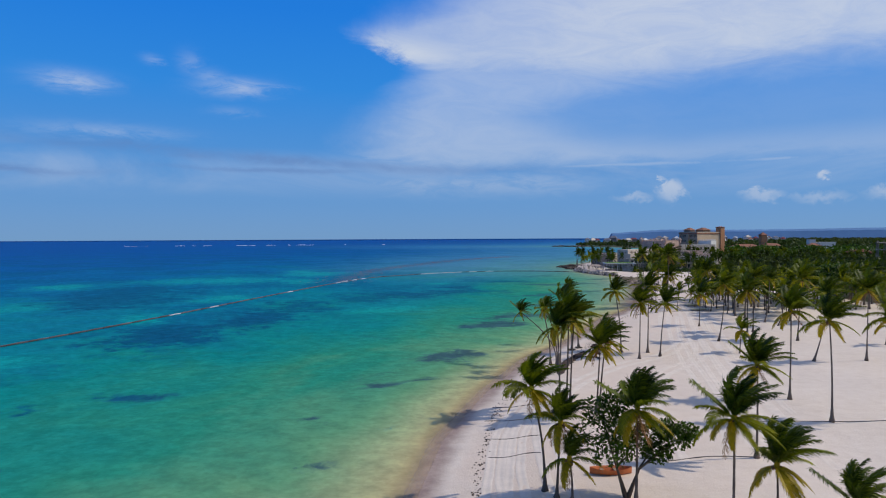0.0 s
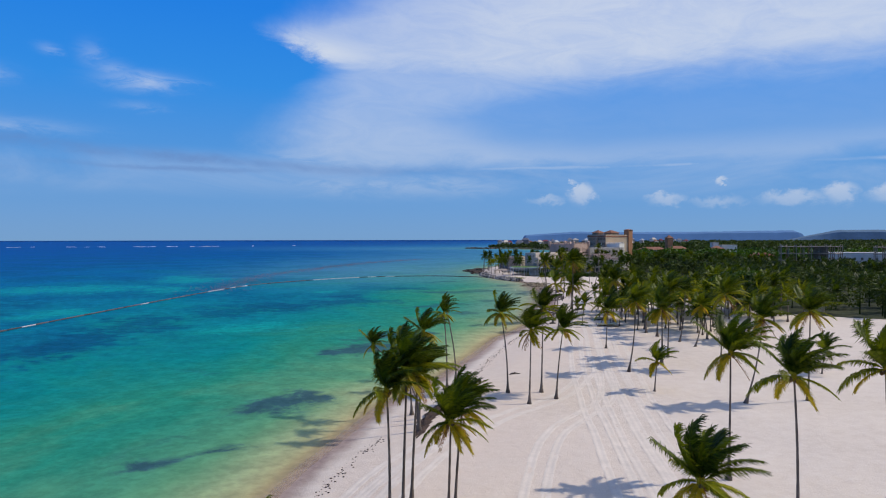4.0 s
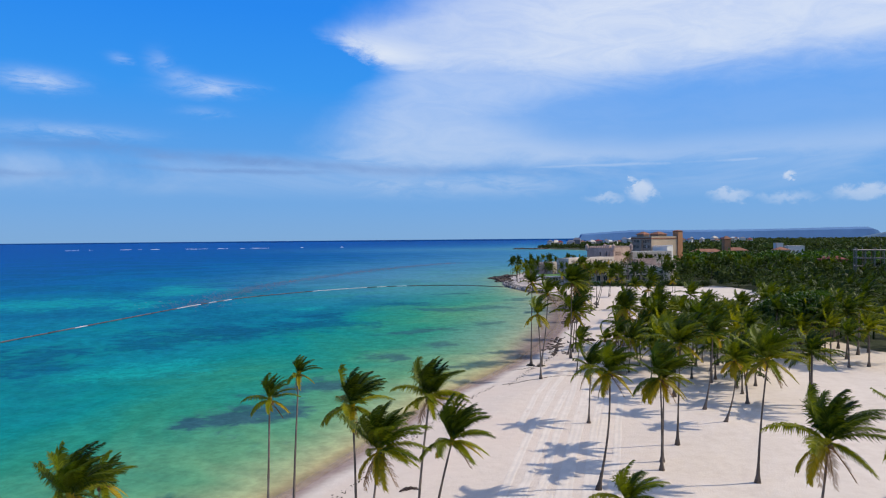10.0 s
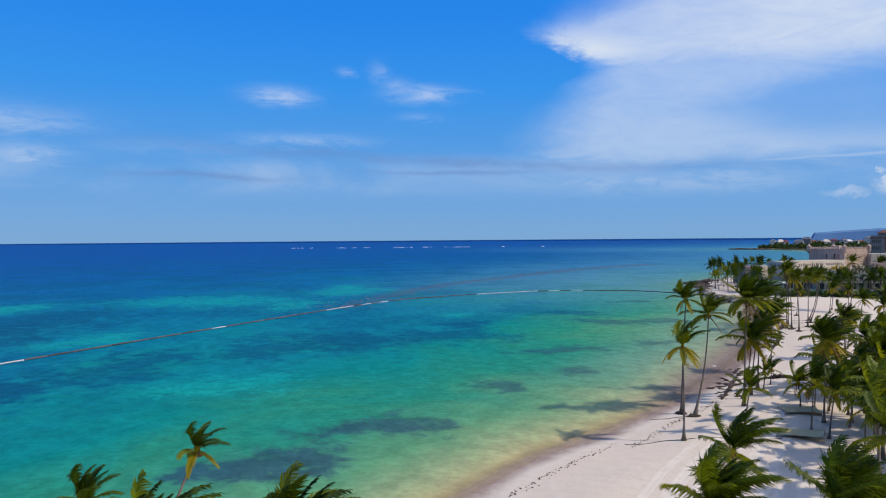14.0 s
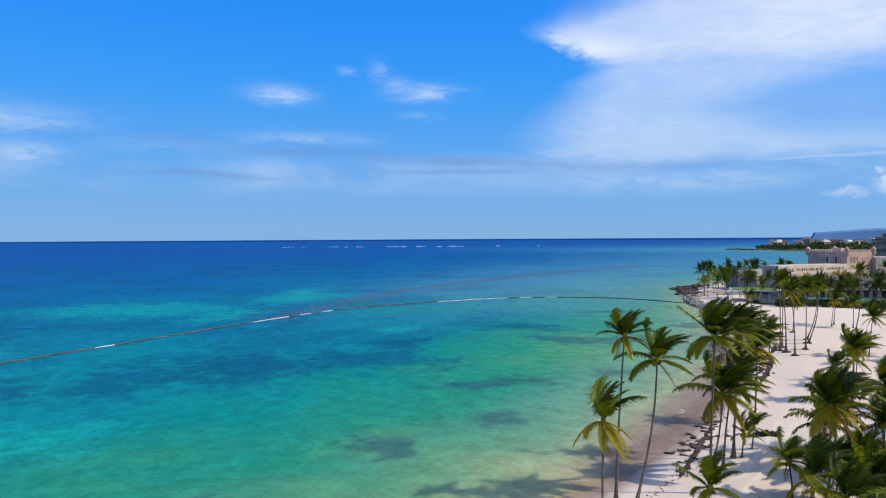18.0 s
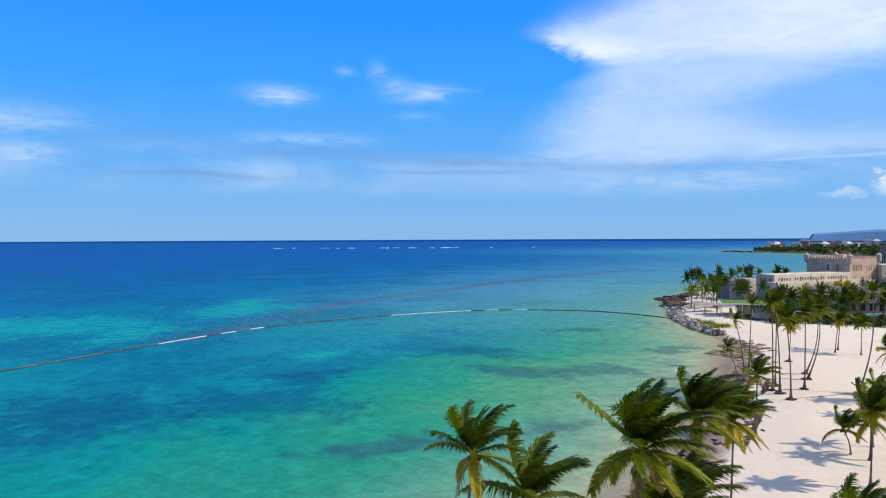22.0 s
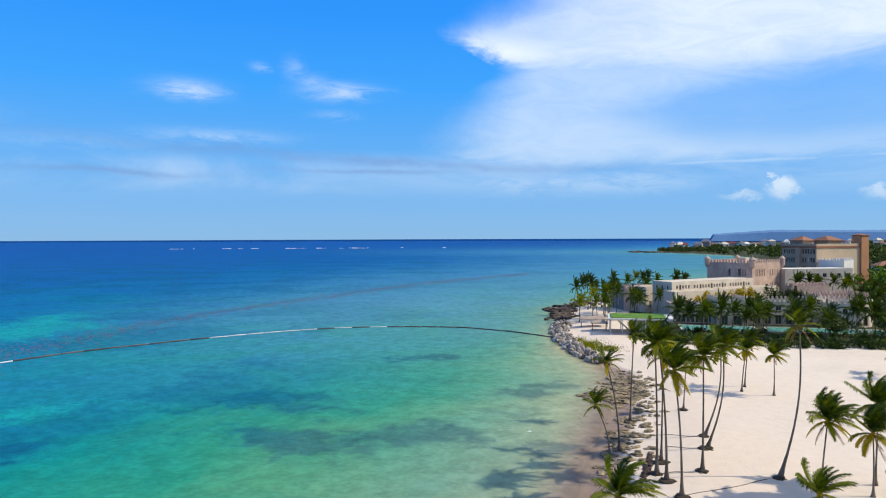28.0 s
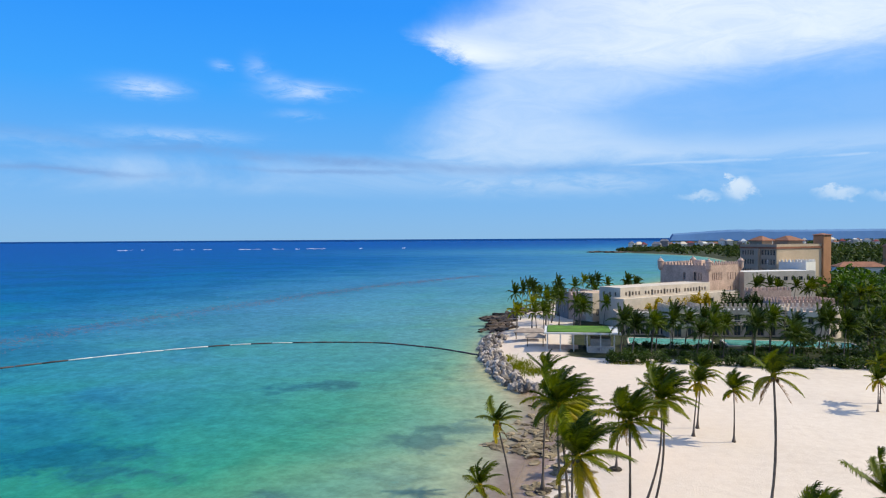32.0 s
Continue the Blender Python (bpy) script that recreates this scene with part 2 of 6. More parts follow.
M_ALMOND = leafy("almond_leaf", (0.075, 0.130, 0.008), (0.008, 0.020, 0.004), through_leaf=0.15)
M_PALM_DEEP = leafy("palm_deep_green", (0.070, 0.105, 0.008), (0.009, 0.022, 0.004), through_leaf=0.25)
M_WOODS = leafy("woods_leaf", (0.085, 0.118, 0.026), (0.007, 0.017, 0.006), 0.7, 0.2, 0.14)
M_HEDGE = leafy("hedge_leaf", (0.055, 0.095, 0.012), (0.014, 0.03, 0.006))
M_TRUNK = plain("palm_bark", (0.15, 0.118, 0.095), 0.9, 0.35, 0.7, 9.0, bump=0.03, per_piece=0.2)
M_BARK = plain("tree_bark", (0.12, 0.085, 0.06), 0.9, 0.3, 1.0, 10.0, bump=0.03)
M_COCO = plain("coconut_husk", (0.17, 0.10, 0.035), 0.6, 0.3, 3.0, 20.0)
M_ROCK = plain("shore_rock", (0.29, 0.245, 0.215), 0.9, 0.5, 0.5, 3.0, bump=0.12, per_piece=0.55)
M_CORAL = plain("coral_rock", (0.235, 0.18, 0.11), 0.95, 0.5, 0.6, 2.5, bump=0.25, per_piece=0.25)
M_DARKROCK = plain("weedy_rock", (0.085, 0.06, 0.045), 0.95, 0.5, 0.6, 2.5, bump=0.25, per_piece=0.3)
M_STONE = plain("pink_coral_stone", (0.50, 0.345, 0.275), 0.9, 0.22, 0.25, 2.0, bump=0.03)
M_PALE = plain("pale_stone_render", (0.58, 0.49, 0.40), 0.85, 0.15, 0.3, 3.0)
M_GREY = plain("grey_stone_render", (0.23, 0.205, 0.205), 0.85, 0.2, 0.3, 3.0)
M_GARDEN = plain("garden_stone", (0.46, 0.375, 0.29), 0.9, 0.25, 0.3, 2.5)
M_WHITE = plain("white_render", (0.66, 0.63, 0.59), 0.8, 0.08, 0.4, 4.0)
M_BEIGE = plain("beige_render", (0.50, 0.38, 0.265), 0.85, 0.10, 0.1, 2.0)
M_ORANGE = plain("terracotta_render", (0.42, 0.20, 0.10), 0.85, 0.15, 0.2, 2.0)
M_TILE = plain("terracotta_roof", (0.27, 0.115, 0.068), 0.85, 0.25, 0.3, 3.0)
M_ROOF_GREY = plain("grey_shingle_roof", (0.20, 0.19, 0.21), 0.85, 0.2, 0.3, 3.0)
# beige render darkened: the shade on the hotel's front is in the colour
M_BEIGE_SHADED = plain("dusky_beige_render", (0.34, 0.265, 0.20), 0.85, 0.12, 0.2, 2.0)
M_TAUPE = plain("taupe_render", (0.26, 0.20, 0.15), 0.85, 0.15, 0.2, 2.0)
M_RUST = plain("bare_steel_and_concrete", (0.36, 0.275, 0.215), 0.85, 0.35, 0.4, 3.0)
M_CONC = plain("concrete", (0.40, 0.37, 0.34), 0.85, 0.2, 0.4, 3.0)
M_LAWN = plain("roof_grass", (0.09, 0.19, 0.02), 0.95, 0.3, 0.4, 8.0, bump=0.05)
M_SAND_LIGHT = plain("churned_sand", (0.665, 0.565, 0.47), 0.95, 0.08, 0.6, 6.0)
M_WEED = plain("dry_seaweed", (0.055, 0.035, 0.028), 0.95, 0.4, 1.0, 8.0, bump=0.06)
M_WOOD = plain("weathered_wood", (0.30, 0.20, 0.12), 0.85, 0.25, 0.8, 9.0)
M_HULL = plain("orange_painted_wood", (0.55, 0.16, 0.05), 0.6, 0.2, 1.0, 9.0)
M_RED = plain("dark_red_roof", (0.20, 0.035, 0.04), 0.8, 0.2, 0.3, 3.0)
M_DARK_LINE = plain("black_cable", (0.05, 0.045, 0.045), 0.7, 0.1, 1.0, 5.0)
M_FLOAT = plain("boom_float", (0.085, 0.070, 0.072), 0.6, 0.3, 0.3, 3.0, per_piece=0.3)
M_FLOAT_WHITE = plain("boom_float_white", (0.60, 0.58, 0.58), 0.6, 0.15, 0.3, 3.0)
M_DRIFT = plain("drifting_weed", (0.13, 0.095, 0.14), 0.8, 0.3, 0.3, 2.0)
M_FOAM = plain("sea_foam", (0.85, 0.87, 0.88), 0.9, 0.1, 0.2, 2.0)
M_CANVAS = plain("tan_canvas", (0.55, 0.46, 0.27), 0.9, 0.12, 0.4, 5.0)
M_THATCH = plain("dry_thatch", (0.36, 0.28, 0.22), 0.95, 0.25, 0.8, 8.0, bump=0.06)

M_GLASS, gr, bsdf = material("dark_window_glass", 0.12, 0.0, 0.5)
gr.put(bsdf.inputs["Base Color"], gr.ramp(gr.noise(place(gr), 0.6), [(0.3, (0.015, 0.02, 0.025)), (0.7, (0.05, 0.06, 0.07))]))

M_POOL, gr, bsdf = material("pool_water", 0.08, 0.0, 0.4)
gr.put(bsdf.inputs["Base Color"], gr.ramp(gr.noise(place(gr), 0.3), [(0.3, (0.10, 0.36, 0.30)), (0.7, (0.16, 0.46, 0.38))]))
gr.put(bsdf.inputs["Normal"], gr.bump(gr.noise(place(gr), 2.0), 0.3, 0.05))

# sea: sandy shallows, weed beds and deep water told apart by the distance from the shore
M_SEA, gr, bsdf = material("sea_water", 0.22, 0.0, 0.05)
off = gr.nodes.new("ShaderNodeAttribute")
off.attribute_name = "offshore"
off = off.outputs["Fac"]
pos = place(gr)
wob = gr.noise(pos, 0.02, 5.0, 0.6, 0.8)
reach = gr.math("MAXIMUM", gr.math("MULTIPLY", off, gr.span(wob, 0.25, 0.75, 0.62, 1.38)), 0.0)
lg = gr.math("DIVIDE", gr.math("LOGARITHM", gr.math("ADD", reach, 1.0), 10.0), 3.7)
tint = gr.ramp(lg, [(0.0, (0.46, 0.33, 0.19)), (0.17, (0.40, 0.335, 0.16)), (0.27, (0.27, 0.32, 0.155)), (0.36, (0.098, 0.255, 0.122)), (0.45, (0.020, 0.203, 0.124)), (0.53, (0.004, 0.184, 0.160)), (0.60, (0.003, 0.160, 0.205)), (0.72, (0.003, 0.108, 0.240)), (0.82, (0.004, 0.082, 0.250)), (0.91, (0.005, 0.072, 0.255)), (1.0, (0.006, 0.068, 0.255))])
northing = gr.nodes.new("ShaderNodeSeparateXYZ")
gr.links.new(pos, northing.inputs[0])
north = gr.math("MAXIMUM", gr.math("SUBTRACT", northing.outputs[1], 200.0), 0.0)
# the water turns paler and milkier along the cape
milk = gr.math("MULTIPLY", gr.span(gr.math("DIVIDE", off, gr.math("ADD", 120.0, gr.math("MULTIPLY", north, 1.5))), 0.35, 1.15, 1.0, 0.0), gr.span(northing.outputs[1], 260.0, 460.0))
cove = gr.math("MULTIPLY", gr.span(northing.outputs[1], 175.0, 235.0), gr.span(off, 8.0, 48.0, 0.7, 0.0))
milk = gr.math("MULTIPLY", gr.math("MAXIMUM", milk, cove), gr.span(wob, 0.3, 0.7, 0.7, 0.95))
milky = gr.ramp(lg, [(0.0, (0.34, 0.27, 0.20)), (0.2, (0.26, 0.255, 0.18)), (0.32, (0.16, 0.240, 0.190)), (0.45, (0.10, 0.220, 0.218)), (0.60, (0.072, 0.210, 0.275)), (0.72, (0.050, 0.180, 0.30)), (0.82, (0.022, 0.130, 0.29)), (0.91, (0.015, 0.08, 0.24)), (1.0, (0.01, 0.05, 0.2))])
tint = gr.mix(milk, tint, milky)
# trodden mud and rotting weed tint the shallows of the cove
mud = gr.math("MULTIPLY", gr.math("MULTIPLY", gr.span(northing.outputs[1], 188.0, 212.0), gr.span(northing.outputs[1], 330.0, 365.0, 1.0, 0.0)), gr.span(gr.math("MULTIPLY", off, gr.span(wob, 0.3, 0.7, 0.7, 1.4)), 1.5, 10.0, 0.85, 0.0))
tint = gr.mix(mud, tint, (0.175, 0.118, 0.118))
bed = gr.noise(pos, 0.022, 5.0, 0.58, 0.5)
bed2 = gr.noise(pos, 0.085, 6.0, 0.62, 0.9)
bed3 = gr.noise(pos, 0.32, 5.0, 0.66, 0.6)
bed4 = gr.noise(pos, 1.1, 4.0, 0.6, 0.3)
rough = gr.math("ADD", gr.math("MULTIPLY", gr.math("SUBTRACT", bed2, 0.5), 1.3), gr.math("ADD", gr.math("MULTIPLY", gr.math("SUBTRACT", bed3, 0.5), 1.5), gr.math("MULTIPLY", gr.math("SUBTRACT", bed4, 0.5), 0.5)))


def sea_attribute(name):
    n = gr.nodes.new("ShaderNodeAttribute")
    n.attribute_name = name
    return n.outputs["Fac"]


# open sand between the weed, far out and then the beds themselves, in torn patches
pale = gr.span(gr.math("ADD", sea_attribute("sandbars"), rough), 0.30, 1.0)
tint = gr.mix(gr.math("MULTIPLY", pale, 0.62), tint, (0.006, 0.27, 0.25))
weed_zone = gr.math("MULTIPLY", gr.span(off, 60.0, 140.0), gr.span(off, 900.0, 2600.0, 1.0, 0.25))
weed = gr.math("MULTIPLY", gr.span(gr.math("ADD", gr.math("MULTIPLY", bed, 0.60), gr.math("ADD", gr.math("MULTIPLY", bed2, 0.22), gr.math("MULTIPLY", bed3, 0.18))), 0.46, 0.56), weed_zone)
weed = gr.math("MULTIPLY", weed, gr.math("SUBTRACT", 0.48, gr.math("MULTIPLY", milk, 0.36)))
weed = gr.math("MULTIPLY", weed, gr.math("SUBTRACT", 1.0, pale))
tint = gr.mix(weed, tint, (0.003, 0.068, 0.160))
near_zone = gr.math("MULTIPLY", gr.span(off, 3.0, 12.0), gr.span(off, 50.0, 120.0, 1.0, 0.0))
spots = gr.math("MULTIPLY", gr.span(gr.math("ADD", gr.math("MULTIPLY", bed, 0.5), gr.math("MULTIPLY", bed2, 0.5)), 0.56, 0.64), near_zone)
patch = gr.span(gr.math("ADD", sea_attribute("weedbeds"), rough), 0.34, 0.93)
patch = gr.math("MAXIMUM", gr.math("MULTIPLY", patch, gr.span(northing.outputs[1], 130.0, 240.0, 0.92, 0.66)), gr.math("MULTIPLY", spots, 0.35))
deep_weed = gr.mix(gr.span(off, 25.0, 90.0), (0.030, 0.070, 0.088), (0.003, 0.066, 0.135))
tint = gr.mix(gr.math("MULTIPLY", patch, gr.math("SUBTRACT", 1.0, gr.math("MULTIPLY", milk, 0.25))), tint, deep_weed)
chop = gr.math("MULTIPLY", gr.span(gr.noise(pos, 0.35, 5.0, 0.65), 0.3, 0.7, 0.92, 1.22), gr.span(bed4, 0.3, 0.7, 0.90, 1.10))
tint = gr.mix(1.0, tint, gr.vec(chop, chop, chop), "MULTIPLY")
stretch = gr.nodes.new("ShaderNodeMapping")
stretch.inputs["Scale"].default_value = (0.6, 1.0, 1.0)
gr.links.new(pos, stretch.inputs[0])
waves = gr.math("ADD", gr.noise(stretch.outputs[0], 0.45, 4.0, 0.6), gr.math("MULTIPLY", gr.noise(stretch.outputs[0], 0.08, 3.0), 1.5))
ripples = gr.bump(waves, 0.5, 0.35)
gr.nodes.remove(bsdf)
# light spreads sideways in the water, which softens what falls on it
surf = gr.node("ShaderNodeBsdfDiffuse", Color=tint, Roughness=0.0)
gr.put(surf.inputs["Normal"], gr.bump(waves, 0.25, 0.3))
depth = gr.nodes.new("ShaderNodeSubsurfaceScattering")
depth.falloff = "BURLEY"
gr.put(depth.inputs["Color"], tint)
gr.put(depth.inputs["Scale"], 1.0)
depth.inputs["Radius"].default_value = (2.2, 2.6, 2.8)
body = gr.node("ShaderNodeMixShader")
gr.put(body.inputs[0], gr.span(off, 1.0, 14.0, 0.2, 0.85))
gr.links.new(surf.outputs[0], body.inputs[1])
gr.links.new(depth.outputs[0], body.inputs[2])
sheen = gr.node("ShaderNodeBsdfGlossy", Color=(0.8, 0.85, 0.9), Roughness=0.12)
gr.put(sheen.inputs["Normal"], ripples)
surface = gr.node("ShaderNodeMixShader")
surface.inputs[0].default_value = 0.032
gr.links.new(body.outputs[0], surface.inputs[1])
gr.links.new(sheen.outputs[0], surface.inputs[2])
clear = gr.node("ShaderNodeBsdfTransparent")
blend = gr.node("ShaderNodeMixShader")
gr.put(blend.inputs[0], gr.span(off, 0.0, 4.5, 0.25, 1.0))
gr.links.new(clear.outputs[0], blend.inputs[1])
gr.links.new(surface.outputs[0], blend.inputs[2])
gr.links.new(blend.outputs[0], gr.nodes["Material Output"].inputs[0])

# ground: pale coral sand on the beach, damp at the waterline, scrub and leaf litter inland
M_GROUND, gr, bsdf = material("coral_sand", 0.95, 0.0, 0.15)
pos = place(gr)
inl = gr.nodes.new("ShaderNodeAttribute")
inl.attribute_name = "inland"
inl = inl.outputs["Fac"]
scrub = gr.nodes.new("ShaderNodeAttribute")
scrub.attribute_name = "scrub"
scrub = scrub.outputs["Fac"]
big = gr.noise(pos, 0.06, 5.0, 0.6)
mid = gr.noise(pos, 0.7, 5.0, 0.65)
grit = gr.noise(pos, 6.0, 3.0, 0.6)
dry = gr.ramp(gr.math("ADD", gr.math("MULTIPLY", big, 0.5), gr.math("MULTIPLY", mid, 0.5)), [(0.25, (0.54, 0.435, 0.345)), (0.5, (0.65, 0.55, 0.455)), (0.75, (0.73, 0.64, 0.545))])
dry = gr.mix(gr.span(grit, 0.35, 0.65, 0.0, 0.12), dry, (0.45, 0.37, 0.31))
damp = gr.mix(gr.span(mid, 0.3, 0.7), (0.25, 0.175, 0.15), (0.38, 0.285, 0.235))
edge = gr.math("ADD", inl, gr.math("MULTIPLY", gr.math("SUBTRACT", gr.noise(pos, 0.12, 4.0), 0.5), 2.5))
damp = gr.mix(gr.span(edge, -3.0, -0.4), (0.56, 0.43, 0.26), damp)
shade = gr.mix(gr.span(edge, 0.4, 2.9), damp, dry)
warm = gr.math("MULTIPLY", gr.span(edge, 2.0, 4.0), gr.math("MULTIPLY", gr.span(edge, 10.0, 40.0, 0.6, 0.12), gr.span(big, 0.35, 0.62, 0.35, 1.0)))
shade = gr.mix(warm, shade, (0.62, 0.48, 0.375))
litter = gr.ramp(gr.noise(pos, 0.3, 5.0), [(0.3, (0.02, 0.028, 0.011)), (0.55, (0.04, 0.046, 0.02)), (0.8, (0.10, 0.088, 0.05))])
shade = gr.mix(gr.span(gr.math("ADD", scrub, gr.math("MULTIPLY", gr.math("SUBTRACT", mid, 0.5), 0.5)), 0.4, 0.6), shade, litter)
gr.put(bsdf.inputs["Base Color"], shade)
ripple = gr.math("ADD", gr.math("MULTIPLY", mid, 0.6), gr.math("MULTIPLY", grit, 0.25))
gr.put(bsdf.inputs["Normal"], gr.bump(ripple, 0.7, 0.22))


# ---------------------------------------------------------------- helpers for meshes
def mesh_from(name, verts, faces, mat, smooth=False):
    me = bpy.data.meshes.new(name)
    me.from_pydata([tuple(v) for v in verts], [], [tuple(int(i) for i in f) for f in faces])
    me.materials.append(mat)
    if smooth:
        me.polygons.foreach_set("use_smooth", [True] * len(me.polygons))
    return me


def part(name, bm, mat, parent, label="", smooth=False):
    """Link a bmesh (or a ready mesh) as one mesh object under a thing or part."""
    if isinstance(bm, bmesh.types.BMesh):
        me = bpy.data.meshes.new(name)
        bm.to_mesh(me)
        bm.free()
        me.materials.append(mat)
        if smooth:
            me.polygons.foreach_set("use_smooth", [True] * len(me.polygons))
    else:
        me = bm
    ob = new(name, me)
    ob.parent = parent
    return tagged(ob, label)


def empty(name, m, label, category, group="", kind=""):
    ob = new(name)
    ob.matrix_world = m
    ob.empty_display_size = 0.5
    return tagged(ob, label, category, group, kind)


def box(bm, x0, y0, z0, x1, y1, z1, bevel=0.0):
    r = bmesh.ops.create_cube(bm, size=1.0, matrix=Matrix.Translation(((x0 + x1) / 2, (y0 + y1) / 2, (z0 + z1) / 2)) @ Matrix.Diagonal((x1 - x0, y1 - y0, z1 - z0, 1)))
    if bevel:
        edges = list({e for v in r["verts"] for e in v.link_edges})
        bmesh.ops.bevel(bm, geom=edges, offset=bevel, segments=1, affect="EDGES")
    return bm


def tube(points, radii, sides=8):
    """Vertices and faces of a tube along points."""
    vs, fs = [], []
    pts = [Vector(p) for p in points]
    for i, p in enumerate(pts):
        d = (pts[min(i + 1, len(pts) - 1)] - pts[max(i - 1, 0)]).normalized()
        a = d.cross(Vector((0, 1, 0.01))).normalized()
        b = d.cross(a)
        for k in range(sides):
            t = 2 * math.pi * k / sides
            vs.append(p + (a * math.cos(t) + b * math.sin(t)) * radii[i])
    for i in range(len(pts) - 1):
        for k in range(sides):
            k2 = (k + 1) % sides
            fs.append((i * sides + k, i * sides + k2, (i + 1) * sides + k2, (i + 1) * sides + k))
    fs.append(tuple(range(sides))[::-1])
    fs.append(tuple((len(pts) - 1) * sides + k for k in range(sides)))
    return vs, fs


# ---------------------------------------------------------------- the lie of the land
WATER = -0.7
SHORE = [(-6, -900), (-7, 0), (-9, 50), (-9, 66), (-6, 88), (-1, 112), (6, 129), (12, 150), (17, 169), (22, 180), (29.5, 200), (35.5, 222), (40.5, 248), (43.2, 272), (44, 292), (45.6, 310), (47.2, 328), (46, 343), (39.5, 356), (33, 372), (28.8, 390), (26.4, 408), (26.5, 422), (26, 440), (25, 456), (26, 468),
         (31, 486), (36, 505), (45, 540), (70, 600), (110, 690), (150, 820), (190, 1000), (190, 1200), (130, 1330), (68, 1390), (62, 1410), (80, 1440), (150, 1520), (320, 1800), (700, 2600), (1500, 4900)]
LAND = np.array(SHORE + [(4900, 4900), (4900, -900)], float)


def signed_shore(x, y):
    """Metres from the waterline, positive on land."""
    px, py = x.ravel(), y.ravel()
    best = np.full(px.shape, 1e9)
    for (ax, ay), (bx, by) in zip(SHORE[:-1], SHORE[1:]):
        dx, dy = bx - ax, by - ay
        t = np.clip(((px - ax) * dx + (py - ay) * dy) / (dx * dx + dy * dy), 0, 1)
        best = np.minimum(best, np.hypot(px - ax - t * dx, py - ay - t * dy))
    inside = np.zeros(px.shape, bool)
    n = len(LAND)
    for i in range(n):
        (ax, ay), (bx, by) = LAND[i], LAND[(i + 1) % n]
        cond = (ay > py) != (by > py)
        with np.errstate(divide="ignore", invalid="ignore"):
            cross = ax + (py - ay) / (by - ay) * (bx - ax)
        inside ^= cond & (px < cross)
    return np.where(inside, best, -best).reshape(x.shape)


def spaced(dense_lo, dense_hi, step, lo, hi, growth=1.16):
    out = list(np.arange(dense_lo, dense_hi + step / 2, step))
    s, v = step, dense_hi
    while v < hi:
        s *= growth
        v += s
        out.append(min(v, hi))
    s, v = step, dense_lo
    while v > lo:
        s *= growth
        v -= s
        out.insert(0, max(v, lo))
    return np.array(out)


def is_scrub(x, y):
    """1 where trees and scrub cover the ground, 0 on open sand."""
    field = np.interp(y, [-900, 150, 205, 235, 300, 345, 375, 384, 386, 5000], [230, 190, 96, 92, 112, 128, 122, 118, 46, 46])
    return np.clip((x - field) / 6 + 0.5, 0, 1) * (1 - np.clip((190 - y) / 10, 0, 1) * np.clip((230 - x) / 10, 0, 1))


def land_height(x, y, s):
    roll = 0.16 * np.sin(x * 0.23 + 1.3 * np.sin(y * 0.07)) * np.sin(y * 0.11 + 0.4) + 0.07 * np.sin(x * 0.9 + y * 0.37) * np.sin(y * 0.71)
    beach = WATER + 0.075 * np.clip(s, 0, 10) + roll * np.clip(s / 10, 0, 1) * 0.7
    hills = 14 * np.clip((s - 700) / 1500, 0, 1)
    sea = WATER + np.maximum(s * 0.05, -6.0)
    return np.where(s > 0, beach + hills, sea)


def sheet(name, xs, ys, height, mat, attrs):
    X, Y = np.meshgrid(xs, ys, indexing="ij")
    Z = height(X, Y)
    n, m = X.shape
    idx = np.arange(n * m).reshape(n, m)
    quads = np.stack([idx[:-1, :-1], idx[1:, :-1], idx[1:, 1:], idx[:-1, 1:]], -1).reshape(-1, 4)
    me = bpy.data.meshes.new(name)
    me.vertices.add(n * m)
    me.vertices.foreach_set("co", np.stack([X, Y, Z], -1).ravel())
    me.loops.add(quads.size)
    me.loops.foreach_set("vertex_index", quads.ravel().astype(np.int32))
    me.polygons.add(len(quads))
    me.polygons.foreach_set("loop_start", np.arange(0, quads.size, 4, dtype=np.int32))
    me.polygons.foreach_set("use_smooth", np.ones(len(quads), bool))
    for key, fn in attrs.items():
        me.attributes.new(key, "FLOAT", "POINT").data.foreach_set("value", fn(X, Y).ravel().astype(np.float32))
    me.update(calc_edges=True)
    me.materials.append(mat)
    return new(name, me)


def effective_offshore(x, y):
    """Metres from the shore as the depth follows them: a wide shoal in the rocky cove, deeper water farther up the coast."""
    off = -signed_shore(x, y)
    near = np.interp(y, [60, 150, 190, 225, 300, 345, 375, 440], [1.8, 1.7, 1.45, 1.15, 0.9, 0.95, 2.2, 3.2])
    far = np.interp(y, [60, 160, 300, 420, 500], [1.75, 1.65, 1.85, 2.6, 3.0])
    return off * (near + (far - near) * np.clip((off - 12) / 60, 0, 1))


xs = spaced(-30, 130, 1.6, -4900, 4900)
ys = spaced(20, 440, 2.0, -900, 4900)
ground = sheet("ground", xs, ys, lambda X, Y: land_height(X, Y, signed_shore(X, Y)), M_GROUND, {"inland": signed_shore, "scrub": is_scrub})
tagged(ground, "pale coral sand running inland into scrub and leaf litter", "ground", kind="structure")
